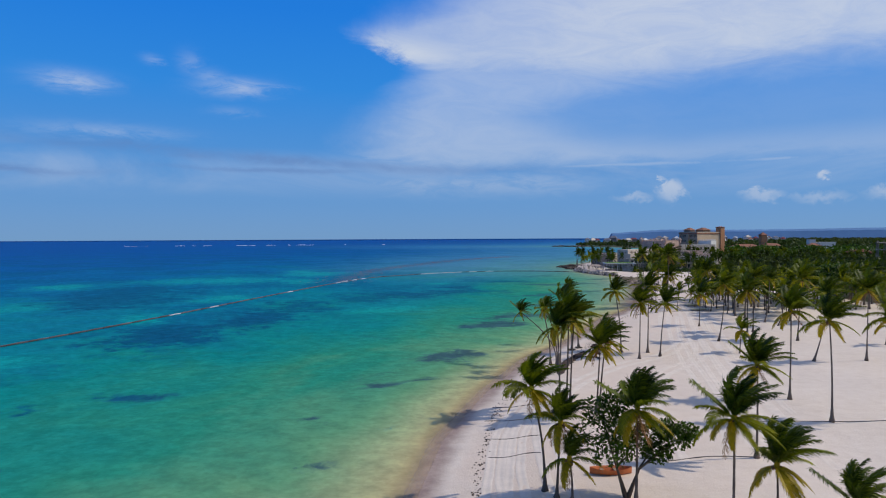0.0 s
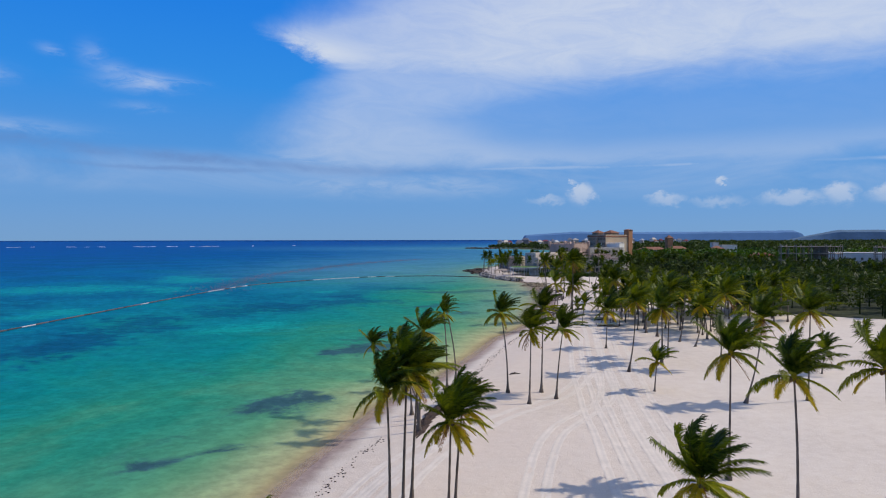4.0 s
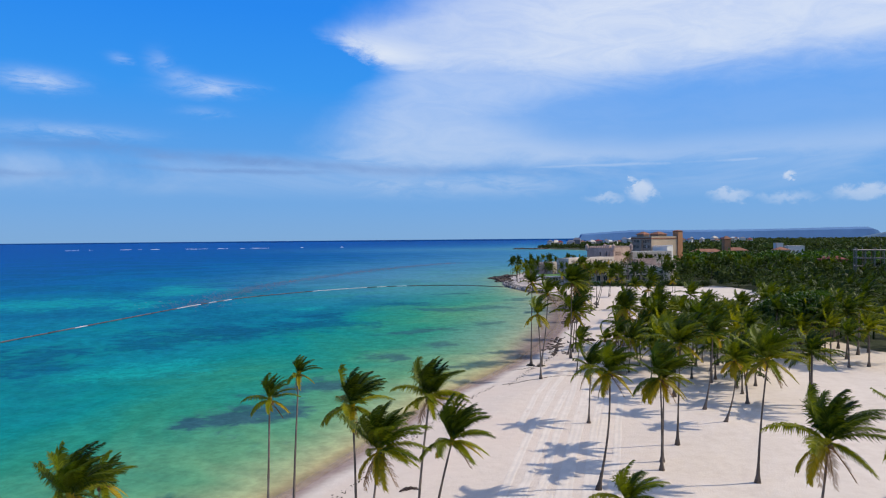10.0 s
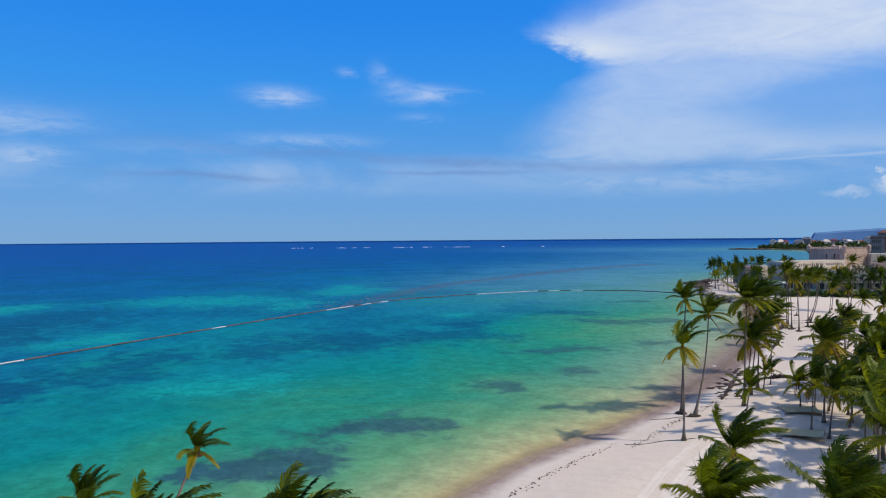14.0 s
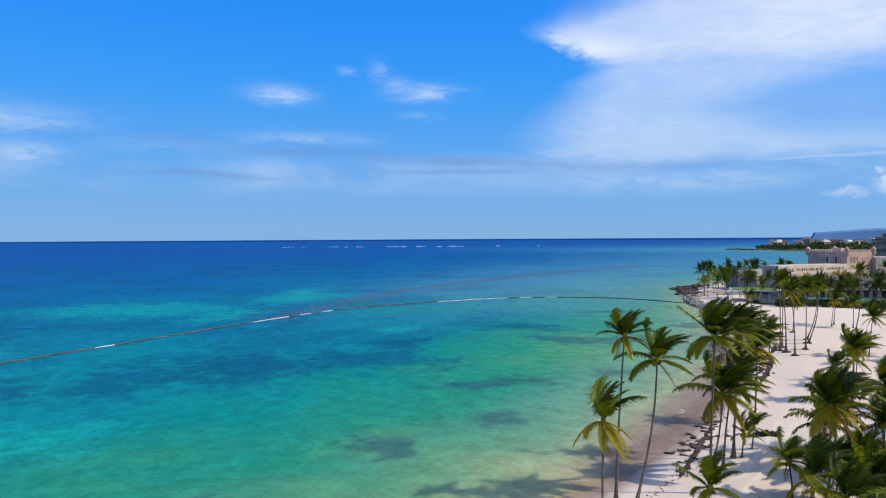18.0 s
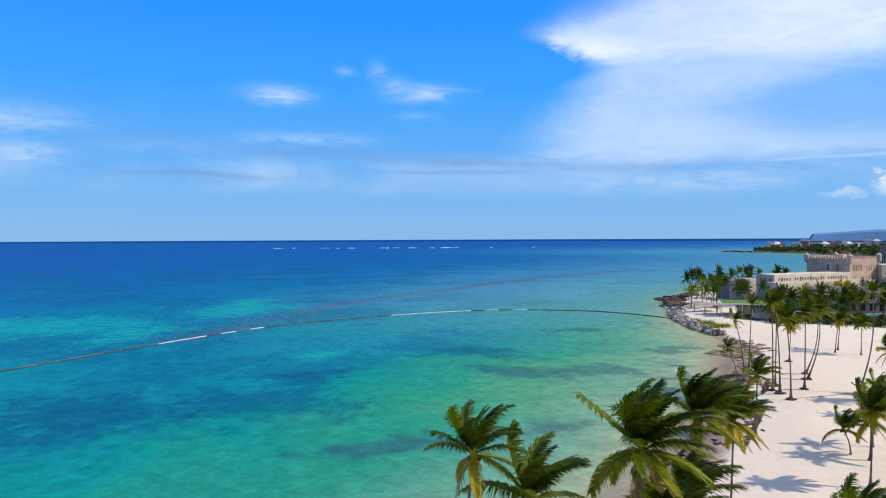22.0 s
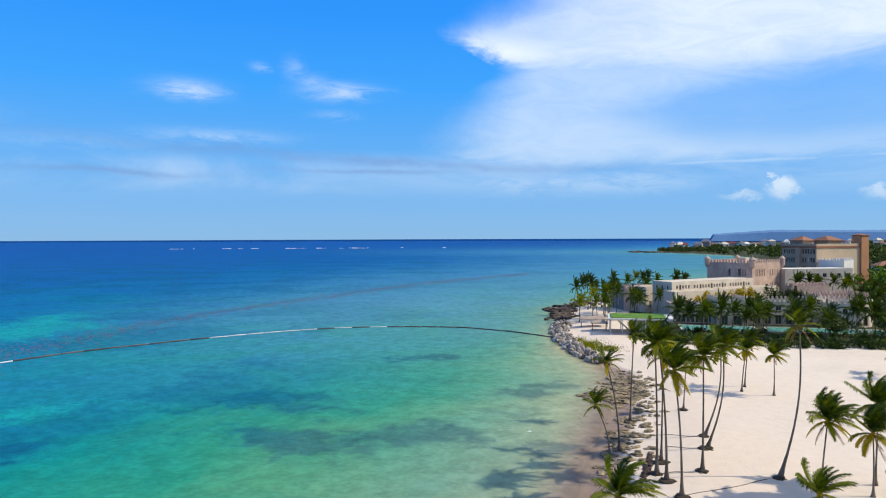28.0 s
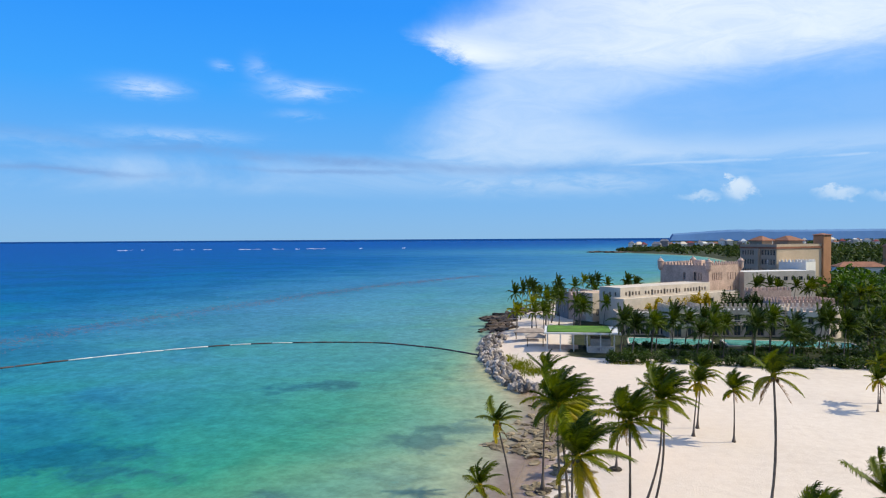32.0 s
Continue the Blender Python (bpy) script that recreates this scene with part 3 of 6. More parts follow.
# beds of turtle grass and bars of open sand on the sea floor: x, y, half width, half length, turn
WEED_SOUTH = [(-67, 167, 9, 30, 10), (-74, 131, 13, 20, 20), (-134, 207, 24, 38, 25), (-50, 81, 5, 3, 30), (-57, 70, 2.4, 2.4, 0), (-44, 53, 2.2, 1.5, 0), (-39, 50, 2, 1.2, 0), (-20, 59, 1.6, 3, 0), (-22, 72, 1.8, 1.4, 0), (-18, 93, 3.4, 2.2, 10), (-13, 113, 4.5, 7, 0), (-9, 158, 6, 9, -15), (-3, 172, 8.5, 6, 20), (-4, 158, 3.2, 4.6, 20), (-13, 152, 2.4, 3.4, 20), (2, 203, 6, 4, 22), (10, 215, 4.4, 4, 22)]
WEED_NORTH = [(-66, 192, 12, 24, 22), (-150, 242, 24, 40, 25), (-44, 236, 22, 14, 20), (-20, 250, 15, 9, 22), (3, 237, 14, 4, 22), (22, 204, 2, 2, 0), (-28, 250, 12, 10, 20), (20, 256, 5.4, 4, 15), (12, 291, 17, 7, 15), (-8, 306, 14, 8, 15), (1, 288, 5, 3.4, 13), (22, 296, 7.2, 4.6, 13), (32, 327, 5.4, 6.4, 0), (6, 350, 9.4, 5, 13), (36, 296, 4, 3, 0), (-27, 268, 8, 9, 0), (-53, 222, 15, 16, 10)]
SANDBARS = [(-146, 182, 9, 24, 25), (-84, 102, 7, 7, 20), (-145, 304, 42, 30, 25), (-191, 258, 14, 20, 25), (-40, 186, 15, 9, 22), (-132, 387, 12, 22, 20), (-118, 365, 20, 26, 20), (-107, 307, 12, 24, 18), (-39, 292, 7, 7, 15), (-95, 160, 7, 14, 15), (-100, 215, 10, 16, 20)]


def patches(spots):
    """How far inside one of the ellipses a point lies: 1 in its middle, 0 well outside."""
    def value(x, y):
        best = np.zeros(x.shape)
        x, y = x + 2.2 * np.sin(y * 0.31 + 0.05 * x) + 1.2 * np.sin(y * 0.83 + x * 0.4), y + 2.6 * np.sin(x * 0.23 + 1.0 + 0.06 * y) + 1.1 * np.sin(x * 0.71 - y * 0.3)
        for cx, cy, a, b, turn in spots:
            c, q = math.cos(radians(turn)), math.sin(radians(turn))
            u, v = (x - cx) * c + (y - cy) * q, -(x - cx) * q + (y - cy) * c
            best = np.maximum(best, np.exp(-0.75 * ((u / a) ** 2 + (v / b) ** 2)))
        return best
    return value


xs = spaced(-200, 52, 2.2, -4900, 400)
ys = spaced(20, 440, 2.2, -900, 4900)
sea = sheet("water", xs, ys, lambda X, Y: np.full(X.shape, WATER + 0.03), M_SEA, {"offshore": effective_offshore, "weedbeds": patches(WEED_SOUTH + WEED_NORTH), "sandbars": patches(SANDBARS)})
tagged(sea, "turquoise sea shading from sandy shallows to deep blue", "sea", kind="structure")


# ---------------------------------------------------------------- coconut palms
WIND = Vector((1.0, 0.12, 0.05))


def frond_mesh(name, az, rise, sag, blow, length, mat, leaflets=40, droop=0.5, keep=1.0, seed=0, wide=0.043):
    """A feather-shaped palm leaf: a stalk that leaves the crown at az and rise, sags under its weight and bends with the wind off the sea."""
    rng = random.Random(seed)
    steps = 9
    p = Vector((0, 0, 0))
    d = Vector((math.cos(radians(az)) * math.cos(radians(rise)), math.sin(radians(az)) * math.cos(radians(rise)), math.sin(radians(rise))))
    pts = [p.copy()]
    for i in range(steps):
        u = (i + 1) / steps
        d = (d + Vector((0, 0, -sag * (0.3 + u))) / steps + WIND * (1.25 * blow * (0.25 + u)) / steps).normalized()
        p = p + d * (length / steps)
        pts.append(p.copy())
    vs, fs = tube(pts, [0.05 * (1 - 0.85 * i / steps) + 0.006 for i in range(steps + 1)], 4)
    for i in range(leaflets):
        u = 0.1 + 0.9 * i / (leaflets - 1)
        f = u * steps
        j = min(int(f), steps - 1)
        p = pts[j].lerp(pts[j + 1], f - j)
        d = (pts[j + 1] - pts[j]).normalized()
        lat = d.cross(Vector((0, 0, 1)))
        lat = lat.normalized() if lat.length > 0.05 else Vector((0, -1, 0))
        nor = lat.cross(d)
        for sgn in (-1, 1):
            if rng.random() > keep:
                continue
            ln = length * 0.29 * (0.35 + 0.65 * math.sin(math.pi * min(1, u ** 0.75 * 0.88 + 0.06))) * rng.uniform(0.72, 1.22)
            out = (lat * sgn * 0.85 + d * (0.65 + 0.9 * u * u) + nor * 0.2 + WIND * 0.18).normalized()
            tip_dir = (out + WIND * 0.45 + Vector((0, 0, -droop * rng.uniform(0.6, 1.5)))).normalized()
            w = d * wide
            mid = p + out * ln * 0.48
            tip = mid + tip_dir * ln * 0.55
            k = len(vs)
            vs += [p - w * 0.6, p + w * 0.6, mid + w, mid - w, tip]
            fs += [(k, k + 1, k + 2, k + 3), (k + 3, k + 2, k + 4)]
    return mesh_from(name, vs, fs, mat)


BINS = 10
FRONDS = {}
for b in range(BINS):
    a = 360 * b / BINS
    FRONDS["spear", b] = [frond_mesh("frond_spear", a, 82, 0.28, 0.85, 3.3, M_FROND_TOP, 62, 0.35, seed=b), frond_mesh("frond_spear", a, 73, 0.42, 1.0, 3.5, M_FROND, 62, 0.42, seed=b + 50)]
    FRONDS["upper", b] = [frond_mesh("frond_upper", a, 63, 0.62, 1.12, 3.9, M_FROND_TOP, 64, 0.70, seed=b + 100), frond_mesh("frond_upper", a, 52, 0.8, 1.05, 4.0, M_FROND, 64, 0.80, seed=b + 150)]
    FRONDS["mid", b] = [frond_mesh("frond_mid", a, 38, 0.95, 0.98, 4.0, M_FROND, 64, 0.95, seed=b + 200), frond_mesh("frond_mid", a, 24, 1.15, 0.8, 3.9, M_FROND_MID, 64, 1.0, seed=b + 250)]
    FRONDS["low", b] = [frond_mesh("frond_low", a, -4, 1.1, 0.5, 3.5, M_FROND_MID, 62, 1.15, seed=b + 300), frond_mesh("frond_low", a, -24, 1.1, 0.4, 3.3, M_FROND_OLD, 54, 1.15, seed=b + 350)]
    FRONDS["dead", b] = [frond_mesh("frond_dead", a, -48, 0.9, 0.25, 2.9, M_FROND_DEAD, 22, 1.0, 0.8, seed=b + 400)]
bm = bmesh.new()
bmesh.ops.create_icosphere(bm, subdivisions=1, radius=0.15, matrix=Matrix.Diagonal((1, 1, 1.25, 1)))
COCONUT = bpy.data.meshes.new("coconut")
bm.to_mesh(COCONUT)
bm.free()
COCONUT.materials.append(M_COCO)
bm = bmesh.new()
bmesh.ops.create_icosphere(bm, subdivisions=1, radius=0.22, matrix=pose(0, 0, 0.02) @ Matrix.Diagonal((1, 1, 1.9, 1)))
HEART = bpy.data.meshes.new("crown_shaft")
bm.to_mesh(HEART)
bm.free()
HEART.materials.append(M_FROND_OLD)

bm = bmesh.new()
bmesh.ops.create_icosphere(bm, subdivisions=3, radius=0.8)
for v in bm.verts:
    k = 1 + 0.35 * noise.noise(v.co * 2.3) + 0.2 * noise.noise(v.co * 6)
    v.co = Vector((v.co.x * k * 1.2, v.co.y * k, v.co.z * k * 0.5))
ROOTS = bpy.data.meshes.new("root_mound")
bm.to_mesh(ROOTS)
bm.free()
ROOTS.materials.append(M_ROOT)

RNG = random.Random(5)


GX, GY = np.arange(-40.0, 300.0, 1.0), np.arange(0.0, 720.0, 1.0)
GZ = land_height(*np.meshgrid(GX, GY, indexing="ij"), signed_shore(*np.meshgrid(GX, GY, indexing="ij")))


def ground_z(x, y):
    """Height of the ground, between the nodes of a metre grid."""
    fx, fy = min(max(x + 40.0, 0), 338.9), min(max(y, 0), 718.9)
    i, j = int(fx), int(fy)
    u, v = fx - i, fy - j
    return float((GZ[i, j] * (1 - u) + GZ[i + 1, j] * u) * (1 - v) + (GZ[i, j + 1] * (1 - u) + GZ[i + 1, j + 1] * u) * v)


def trunk_mesh(name, top, bow, girth=0.165, sides=8, rings=11):
    """A slender ringed stem from the root swelling to the crown."""
    top = Vector(top)
    pts, rad = [], []
    side = Vector((top.x, top.y, 0))
    for i in range(rings + 1):
        u = i / rings
        p = Vector((0, 0, -0.25)).lerp(top, u)
        lag = bow * math.sin(math.pi * u)
        p += Vector((-side.x * 0.35 * lag + 0.1 * lag, -side.y * 0.35 * lag, 0)) + Vector((0, 0, 0))
        pts.append(p)
        rad.append(girth * (1.0 - 0.42 * u) + 0.26 * math.exp(-u * 15) + (0.012 if i % 2 else 0.0))
    vs, fs = tube(pts, rad, sides)
    return mesh_from(name, vs, fs, M_TRUNK, True)


def palm(bx, by, h, lx=0.0, ly=0.0, size=1.0, n=28, dead=1, old=0.0, bow=0.6, label="", group="palms on the beach", mound=False):
    """A coconut palm standing at bx, by; h: height of its crown's heart; lx, ly: how far that leans out; old: extra yellow leaves."""
    gz = ground_z(bx, by)
    tree = empty("coconut_palm", pose(bx, by, gz), label or "coconut palm with a slender grey trunk and wind-blown green fronds", "palm tree", group)
    top = Vector((lx, ly, h - gz))
    size *= 0.92
    part("trunk", trunk_mesh("trunk", top, bow, 0.08 + 0.0024 * h), None, tree)
    r = RNG
    if mound:
        part("root_mound", ROOTS, None, tree, "dark mound of roots and grass").matrix_basis = pose(0, 0, 0, 0, 0, r.uniform(0, 360)) @ Matrix.Diagonal((*(r.uniform(0.7, 1.0),) * 3, 1))
    part("crown_shaft", HEART, None, tree).matrix_basis = Matrix.Translation(top)
    turn0 = r.uniform(0, 360)
    for i in range(n):
        u = i / (n - 1)
        kind = "spear" if u < 0.22 else "upper" if u < 0.56 else "mid" if u < 0.80 else "low"
        if kind == "mid" and r.random() < old * 0.6:
            kind = "low"
        b = int((turn0 + i * 137.5 + r.uniform(-15, 15)) / 36) % BINS
        choice = 1 if r.random() < (0.35 + old if kind == "low" else 0.45) else 0
        s = size * r.uniform(0.86, 1.08)
        ob = part("frond", FRONDS[kind, b][choice], None, tree)
        ob.matrix_basis = Matrix.Translation(top + Vector((0, 0, 0.12 * (1 - u)))) @ Euler((radians(r.uniform(-6, 6)), radians(r.uniform(-6, 6)), radians(r.uniform(-16, 16)))).to_matrix().to_4x4() @ Matrix.Diagonal((s, s, s, 1))
    for i in range(dead):
        ob = part("frond", FRONDS["dead", r.randrange(BINS)][0], None, tree, "dry brown hanging frond")
        ob.matrix_basis = Matrix.Translation(top + Vector((0, 0, -0.1))) @ Matrix.Diagonal((size, size, size, 1))
    for i in range(4):
        a = i * 1.7 + turn0
        part("coconut", COCONUT, None, tree).matrix_basis = Matrix.Translation(top + Vector((0.24 * math.cos(a), 0.24 * math.sin(a), -0.18 - 0.1 * (i % 2))))
    return tree


# the first stretch of beach
palm(1.0, 52.2, 7.7, -1.0, 0, 0.82, old=0.3)
palm(1.8, 51.0, 5.5, 0.3, 0.1, 0.76, old=0.5, dead=4)
palm(2.9, 50.6, 3.0, -0.2, 0, 0.75, n=14, old=0.4)
palm(7.4, 50.5, 6.8, 0.1, 0, 0.95, dead=4)
palm(12.8, 46.0, 7.7, -0.2, -1.0, 0.88)
palm(16.1, 47.8, 4.0, 0, 0, 0.95, old=0.5, dead=1)
palm(20.1, 45.7, 2.3, 0, 0, 0.9, n=14)
palm(19.2, 62.0, 8.2, -0.2, -0.8, 0.82)
palm(7.0, 76.0, 7.6, 0.2, -2.0, 0.85, old=0.4)
palm(7.5, 78.0, 8.0, 0.5, -2.0, 0.8, old=0.4)
palm(3.7, 104.7, 7.4, -5.4, 4.0, 0.64, n=17, bow=0.9, label="coconut palm leaning far out over the water")
palm(4.0, 99.6, 10.1, 0.5, 0, 0.72, old=0.9, label="tall coconut palm with yellowing wind-blown fronds at the waterline")
palm(3.9, 102.9, 8.6, -1.7, 0.2, 0.62, n=17)
palm(2.9, 106.9, 8.0, -1.2, 0, 0.6, n=16)
palm(3.0, 75.5, 9.3, -0.2, 0.4, 0.84, old=0.3, mound=True)
palm(3.8, 76.8, 10.4, 0.3, 0.6, 0.9, old=0.5, mound=True)
palm(4.3, 79.2, 9.6, 0.5, 0.4, 0.84, old=0.5)
palm(6.9, 120.2, 9.5, -0.4, 2.0, 0.64, n=16, old=0.3, mound=True)
palm(8.2, 122.6, 10.1, -1.6, 7.2, 0.54, n=14, old=0.3, mound=True)
palm(14.7, 116.6, 9.9, -0.7, 2.4, 0.86, old=0.2)
palm(16.7, 110.4, 8.5, 0.5, 2.4, 0.92, dead=3)
palm(19.0, 116.8, 10.3, 0.7, 3.6, 0.9)
palm(20.3, 113.0, 8.2, 1.4, 3.4, 0.92, old=0.3)
palm(33.5, 129.6, 10.3, 1.2, 0.9, 0.86, old=0.35, bow=-1.4, dead=3)
palm(33.6, 117.2, 3.8, 0.3, 0, 0.85, n=15, old=0.4, dead=0, label="young coconut palm with short trunk and yellow-green fronds")
palm(29.9, 84.7, 10.4, 0.2, 0.2, 0.95)
palm(30.6, 75.0, 10.4, -0.2, 0.2, 0.95)
palm(42.5, 110.8, 10.1, 2.1, 0.2, 0.95, dead=5, bow=-0.6)
palm(50.6, 112.0, 10.8, 0.4, 0.4, 1.0, dead=3)
palm(61.0, 128.2, 3.5, 0.4, 0, 0.85, n=15, dead=1)
palm(37.3, 76.0, 10.7, -0.1, 0.2, 1.0)
# the grove
palm(40.9, 138.0, 8.3, 0.2, 0.1, 0.9, old=0.3)
palm(43.8, 143.9, 10.8, 0.4, 0.2, 0.95)
palm(50.9, 159.2, 9.7, 1.1, 0.2, 0.85, bow=-1.2)
palm(51.6, 153.0, 7.5, 1.2, 0.1, 0.85, old=0.4, bow=-1.4)
palm(48.2, 132.8, 11.2, 1.0, 0.2, 1.0, dead=4)
palm(31.6, 190.0, 12.1, 1.6, 4.5, 0.98, n=18, bow=-0.8, mound=True)
palm(37.2, 183.5, 5.0, 0.6, 0.1, 0.75, n=14)
palm(35.4, 152.2, 6.7, 0.3, 0.1, 1.05, n=19, dead=1)
palm(40.3, 135.5, 8.7, 0.1, 1.0, 1.0, old=0.3)
palm(30.0, 191.5, 14.1, 0.4, 2.8, 0.8, n=18, dead=1, label="tall coconut palm with one broken brown frond, at the waterline", mound=True)
palm(31.0, 177.6, 9.9, -0.3, 3.0, 0.95, n=15, old=0.7, dead=1)
palm(37.5, 197.2, 13.9, 0.4, 1.5, 1.1, dead=4)
palm(37.4, 202.0, 7.7, 1.2, 1.0, 1.2, n=24, old=0.3, dead=3, bow=-0.7)
palm(38.6, 204.6, 8.6, 0.9, 1.0, 1.1, n=20, old=0.3, dead=3)
palm(42.3, 225.5, 8.9, 0.3, 1.0, 1.0, old=0.35)
palm(39.6, 208.6, 12.9, 0.6, 1.9, 1.0, old=0.2)
palm(40.4, 208.9, 2.5, 0.2, 0, 0.62, n=12, dead=0, label="small young palm with a short stem")
palm(41.5, 212.5, 2.3, 0.2, 0, 0.6, n=12, dead=0, label="small young palm with a short stem")
palm(46.1, 191.3, 9.8, 0.3, 0.3, 1.0, old=0.6, dead=9, label="coconut palm with many hanging orange-brown dead fronds")
palm(48.6, 189.9, 4.8, 0.6, 0.3, 0.95, n=18)
palm(44.2, 197.8, 3.3, -0.3, 0, 0.85, n=16, dead=1)
palm(45.9, 198.8, 3.0, 0.2, 0, 0.85, n=16, dead=1)
palm(47.4, 197.4, 3.5, 0.4, 0, 0.85, n=16, dead=2)
palm(53.9, 214.0, 7.3, 0.3, 0.2, 1.0, dead=4)
palm(49.2, 211.5, 6.5, 0.4, 0.3, 1.0, n=18, old=0.5, dead=5)
palm(44.2, 186.0, 5.8, 0.3, 0, 0.9, n=14)
palm(45.8, 184.4, 5.2, 0.6, 0, 0.9, n=14)
palm(58.0, 256.0, 5.3, 0.3, 0.2, 0.8, n=15)
palm(55.2, 251.9, 2.9, -0.8, -0.3, 0.8, n=14, dead=0)
palm(56.8, 250.4, 4.4, 0.1, 0.1, 0.95, n=16)
palm(52.5, 196.0, 8.0, 0.4, 0.2, 0.95, dead=5)
palm(55.0, 206.0, 9.0, 0.5, 0.2, 0.95, old=0.3)
palm(50.5, 186.0, 5.8, 0.3, 0.1, 0.9, dead=3)
palm(57.0, 216.0, 8.0, 0.3, 0.2, 0.95, dead=4)
palm(48.0, 177.5, 5.0, 0.2, 0.1, 0.85, n=18)
palm(54.5, 179.0, 7.6, 0.4, 0.1, 0.95)
palm(60.0, 193.0, 8.4, 0.4, 0.1, 0.95, dead=4)
palm(55.2, 240.8, 7.4, 0.2, 0.2, 0.9, dead=3)
# round the open field of sand
palm(45.6, 258.0, 7.2, 0.2, 0.1, 0.85, n=18, old=0.5)
palm(44.2, 292.9, 5.2, -1.6, -0.3, 0.65, n=13, dead=0, old=0.4)
palm(45.3, 294.4, 10.0, -1.5, -0.2, 0.62, n=13, old=0.3)
palm(46.5, 308.1, 11.5, 0.5, 0.4, 0.7, n=14, old=0.3, mound=True)
palm(49.3, 286.1, 13.6, -0.2, 0.2, 0.78, dead=3, mound=True)
palm(50.2, 283.7, 14.2, -0.8, 0.1, 0.75, mound=True)
palm(51.4, 279.3, 12.2, -0.7, 0.1, 0.85, mound=True)
palm(49.9, 290.0, 11.7, 0.2, 0.2, 0.7, mound=True)
palm(54.0, 287.1, 12.4, 0.1, 0.3, 0.8, dead=3, mound=True)
palm(55.4, 300.6, 11.6, 2.0, 0.8, 0.8, bow=-1.5, mound=True)
palm(55.2, 295.3, 12.0, 1.9, 0.8, 0.8, bow=-1.5, mound=True)
palm(61.5, 287.0, 15.9, 2.0, 0.8, 0.72, n=14, dead=5, bow=-1.6, label="very tall bowed coconut palm with a ragged half-dead crown", mound=True)
palm(64.0, 329.7, 6.7, 0.7, 0.3, 0.7, old=0.6)
palm(65.0, 333.4, 7.6, 0.7, 0.3, 0.72, old=0.4)
palm(68.5, 327.9, 6.4, 0, 0.1, 0.72, old=0.2)
palm(54.0, 314.9, 6.7, 0.4, 0.3, 0.65, mound=True)
palm(64.1, 281.7, 7.5, 0.7, 0.4, 0.88, dead=3)
palm(69.2, 283.8, 6.1, 0, 0.1, 0.95, old=0.4)
palm(70.5, 287.5, 8.1, 0.3, 0.2, 0.9)
palm(61.5, 272.0, 3.7, 0.2, 0.1, 0.8, n=14)
palm(91.3, 346.8, 4.6, 0.1, 0.1, 0.7)
palm(93.5, 352.0, 5.9, 0.2, 0.1, 0.7)
palm(71.0, 279.0, 5.3, 0.2, 0.1, 0.9)


# ---------------------------------------------------------------- woods and gardens
def leaf_cloud(rng, blobs, count, leaf, flat=0.8):
    """Leaf quads scattered through ellipsoids (x, y, z, rx, ry, rz); returns verts and faces."""
    vs, fs = [], []
    for i in range(count):
        bx, by, bz, rx, ry, rz = blobs[rng.randrange(len(blobs))]
        while True:
            p = Vector((rng.uniform(-1, 1), rng.uniform(-1, 1), rng.uniform(-1, 1)))
            if 0.30 < p.length < 1.0:
                break
        c = Vector((bx + p.x * rx, by + p.y * ry, bz + p.z * rz))
        a = Vector((rng.uniform(-1, 1), rng.uniform(-1, 1), rng.uniform(-flat, flat))).normalized()
        b = a.cross(Vector((rng.uniform(-1, 1), rng.uniform(-1, 1), 1.0))).normalized()
        s = leaf * rng.uniform(0.6, 1.3)
        k = len(vs)
        vs += [c - a * s, c + b * s * 0.55, c + a * s, c - b * s * 0.55]
        fs.append((k, k + 1, k + 2, k + 3))
    return vs, fs


def broad_tree(name, m, h, spread, count, leaf, seed, label, mat, gaps=9, lobes=()):
    """A low spreading broadleaf tree with forking limbs and an uneven crown; lobes: its boughs' ends and sizes, if they are known."""
    rng = random.Random(seed)
    tree = empty(name, m, label, "tree")
    vs, fs = [], []
    blobs = []
    for i in range(gaps):
        a = i * 2.4 + rng.uniform(-0.4, 0.4)
        r = spread * rng.uniform(0.25, 0.8)
        tip = Vector((r * math.cos(a), r * math.sin(a), h * rng.uniform(0.5, 0.92)))
        q = spread * rng.uniform(0.26, 0.42)
        if lobes:
            tip, q = Vector(lobes[i][:3]), lobes[i][3]
        knee = Vector((0.9 if tip.x > 1.5 else -0.7, 0.1 * tip.y, 1.9)) if lobes else Vector((tip.x * 0.3, tip.y * 0.3, h * 0.3))
        thick = 0.6 if lobes else 1.0
        tv, tf = tube([(0.1 * math.cos(a), 0.1 * math.sin(a), -0.5), knee, tip], [0.2 * thick, 0.13 * thick, 0.03 * thick], 6)
        k = len(vs)
        vs += tv
        fs += [tuple(j + k for j in f) for f in tf]
        blobs.append((tip.x, tip.y, tip.z, q, q, q * 0.75))
    part("trunk", mesh_from("trunk", vs, fs, M_BARK, True), None, tree)
    vs, fs = leaf_cloud(rng, blobs, count, leaf)
    part("crown", mesh_from("crown", vs, fs, mat), None, tree)
    return tree


ALMOND = [(-1.6, 0.3, 4.7, 2.0), (-1.8, 0.9, 5.9, 1.5), (-0.8, 0.8, 6.6, 1.2), (-1.2, -0.6, 3.4, 1.7), (-0.3, 1.3, 4.8, 1.8), (0.4, 0.6, 3.5, 1.5), (3.6, 0.3, 4.3, 1.4), (4.2, -0.3, 4.8, 0.9), (2.9, 0.8, 4.7, 1.0), (2.2, 0.1, 3.1, 1.1), (1.5, 1.1, 4.0, 1.3)]
broad_tree("beach_tree", pose(6.9, 51.5, 0.3), 4.6, 5.0, 4600, 0.17, 3, "sea almond tree with dark open crown on the sand", M_ALMOND, len(ALMOND), ALMOND)
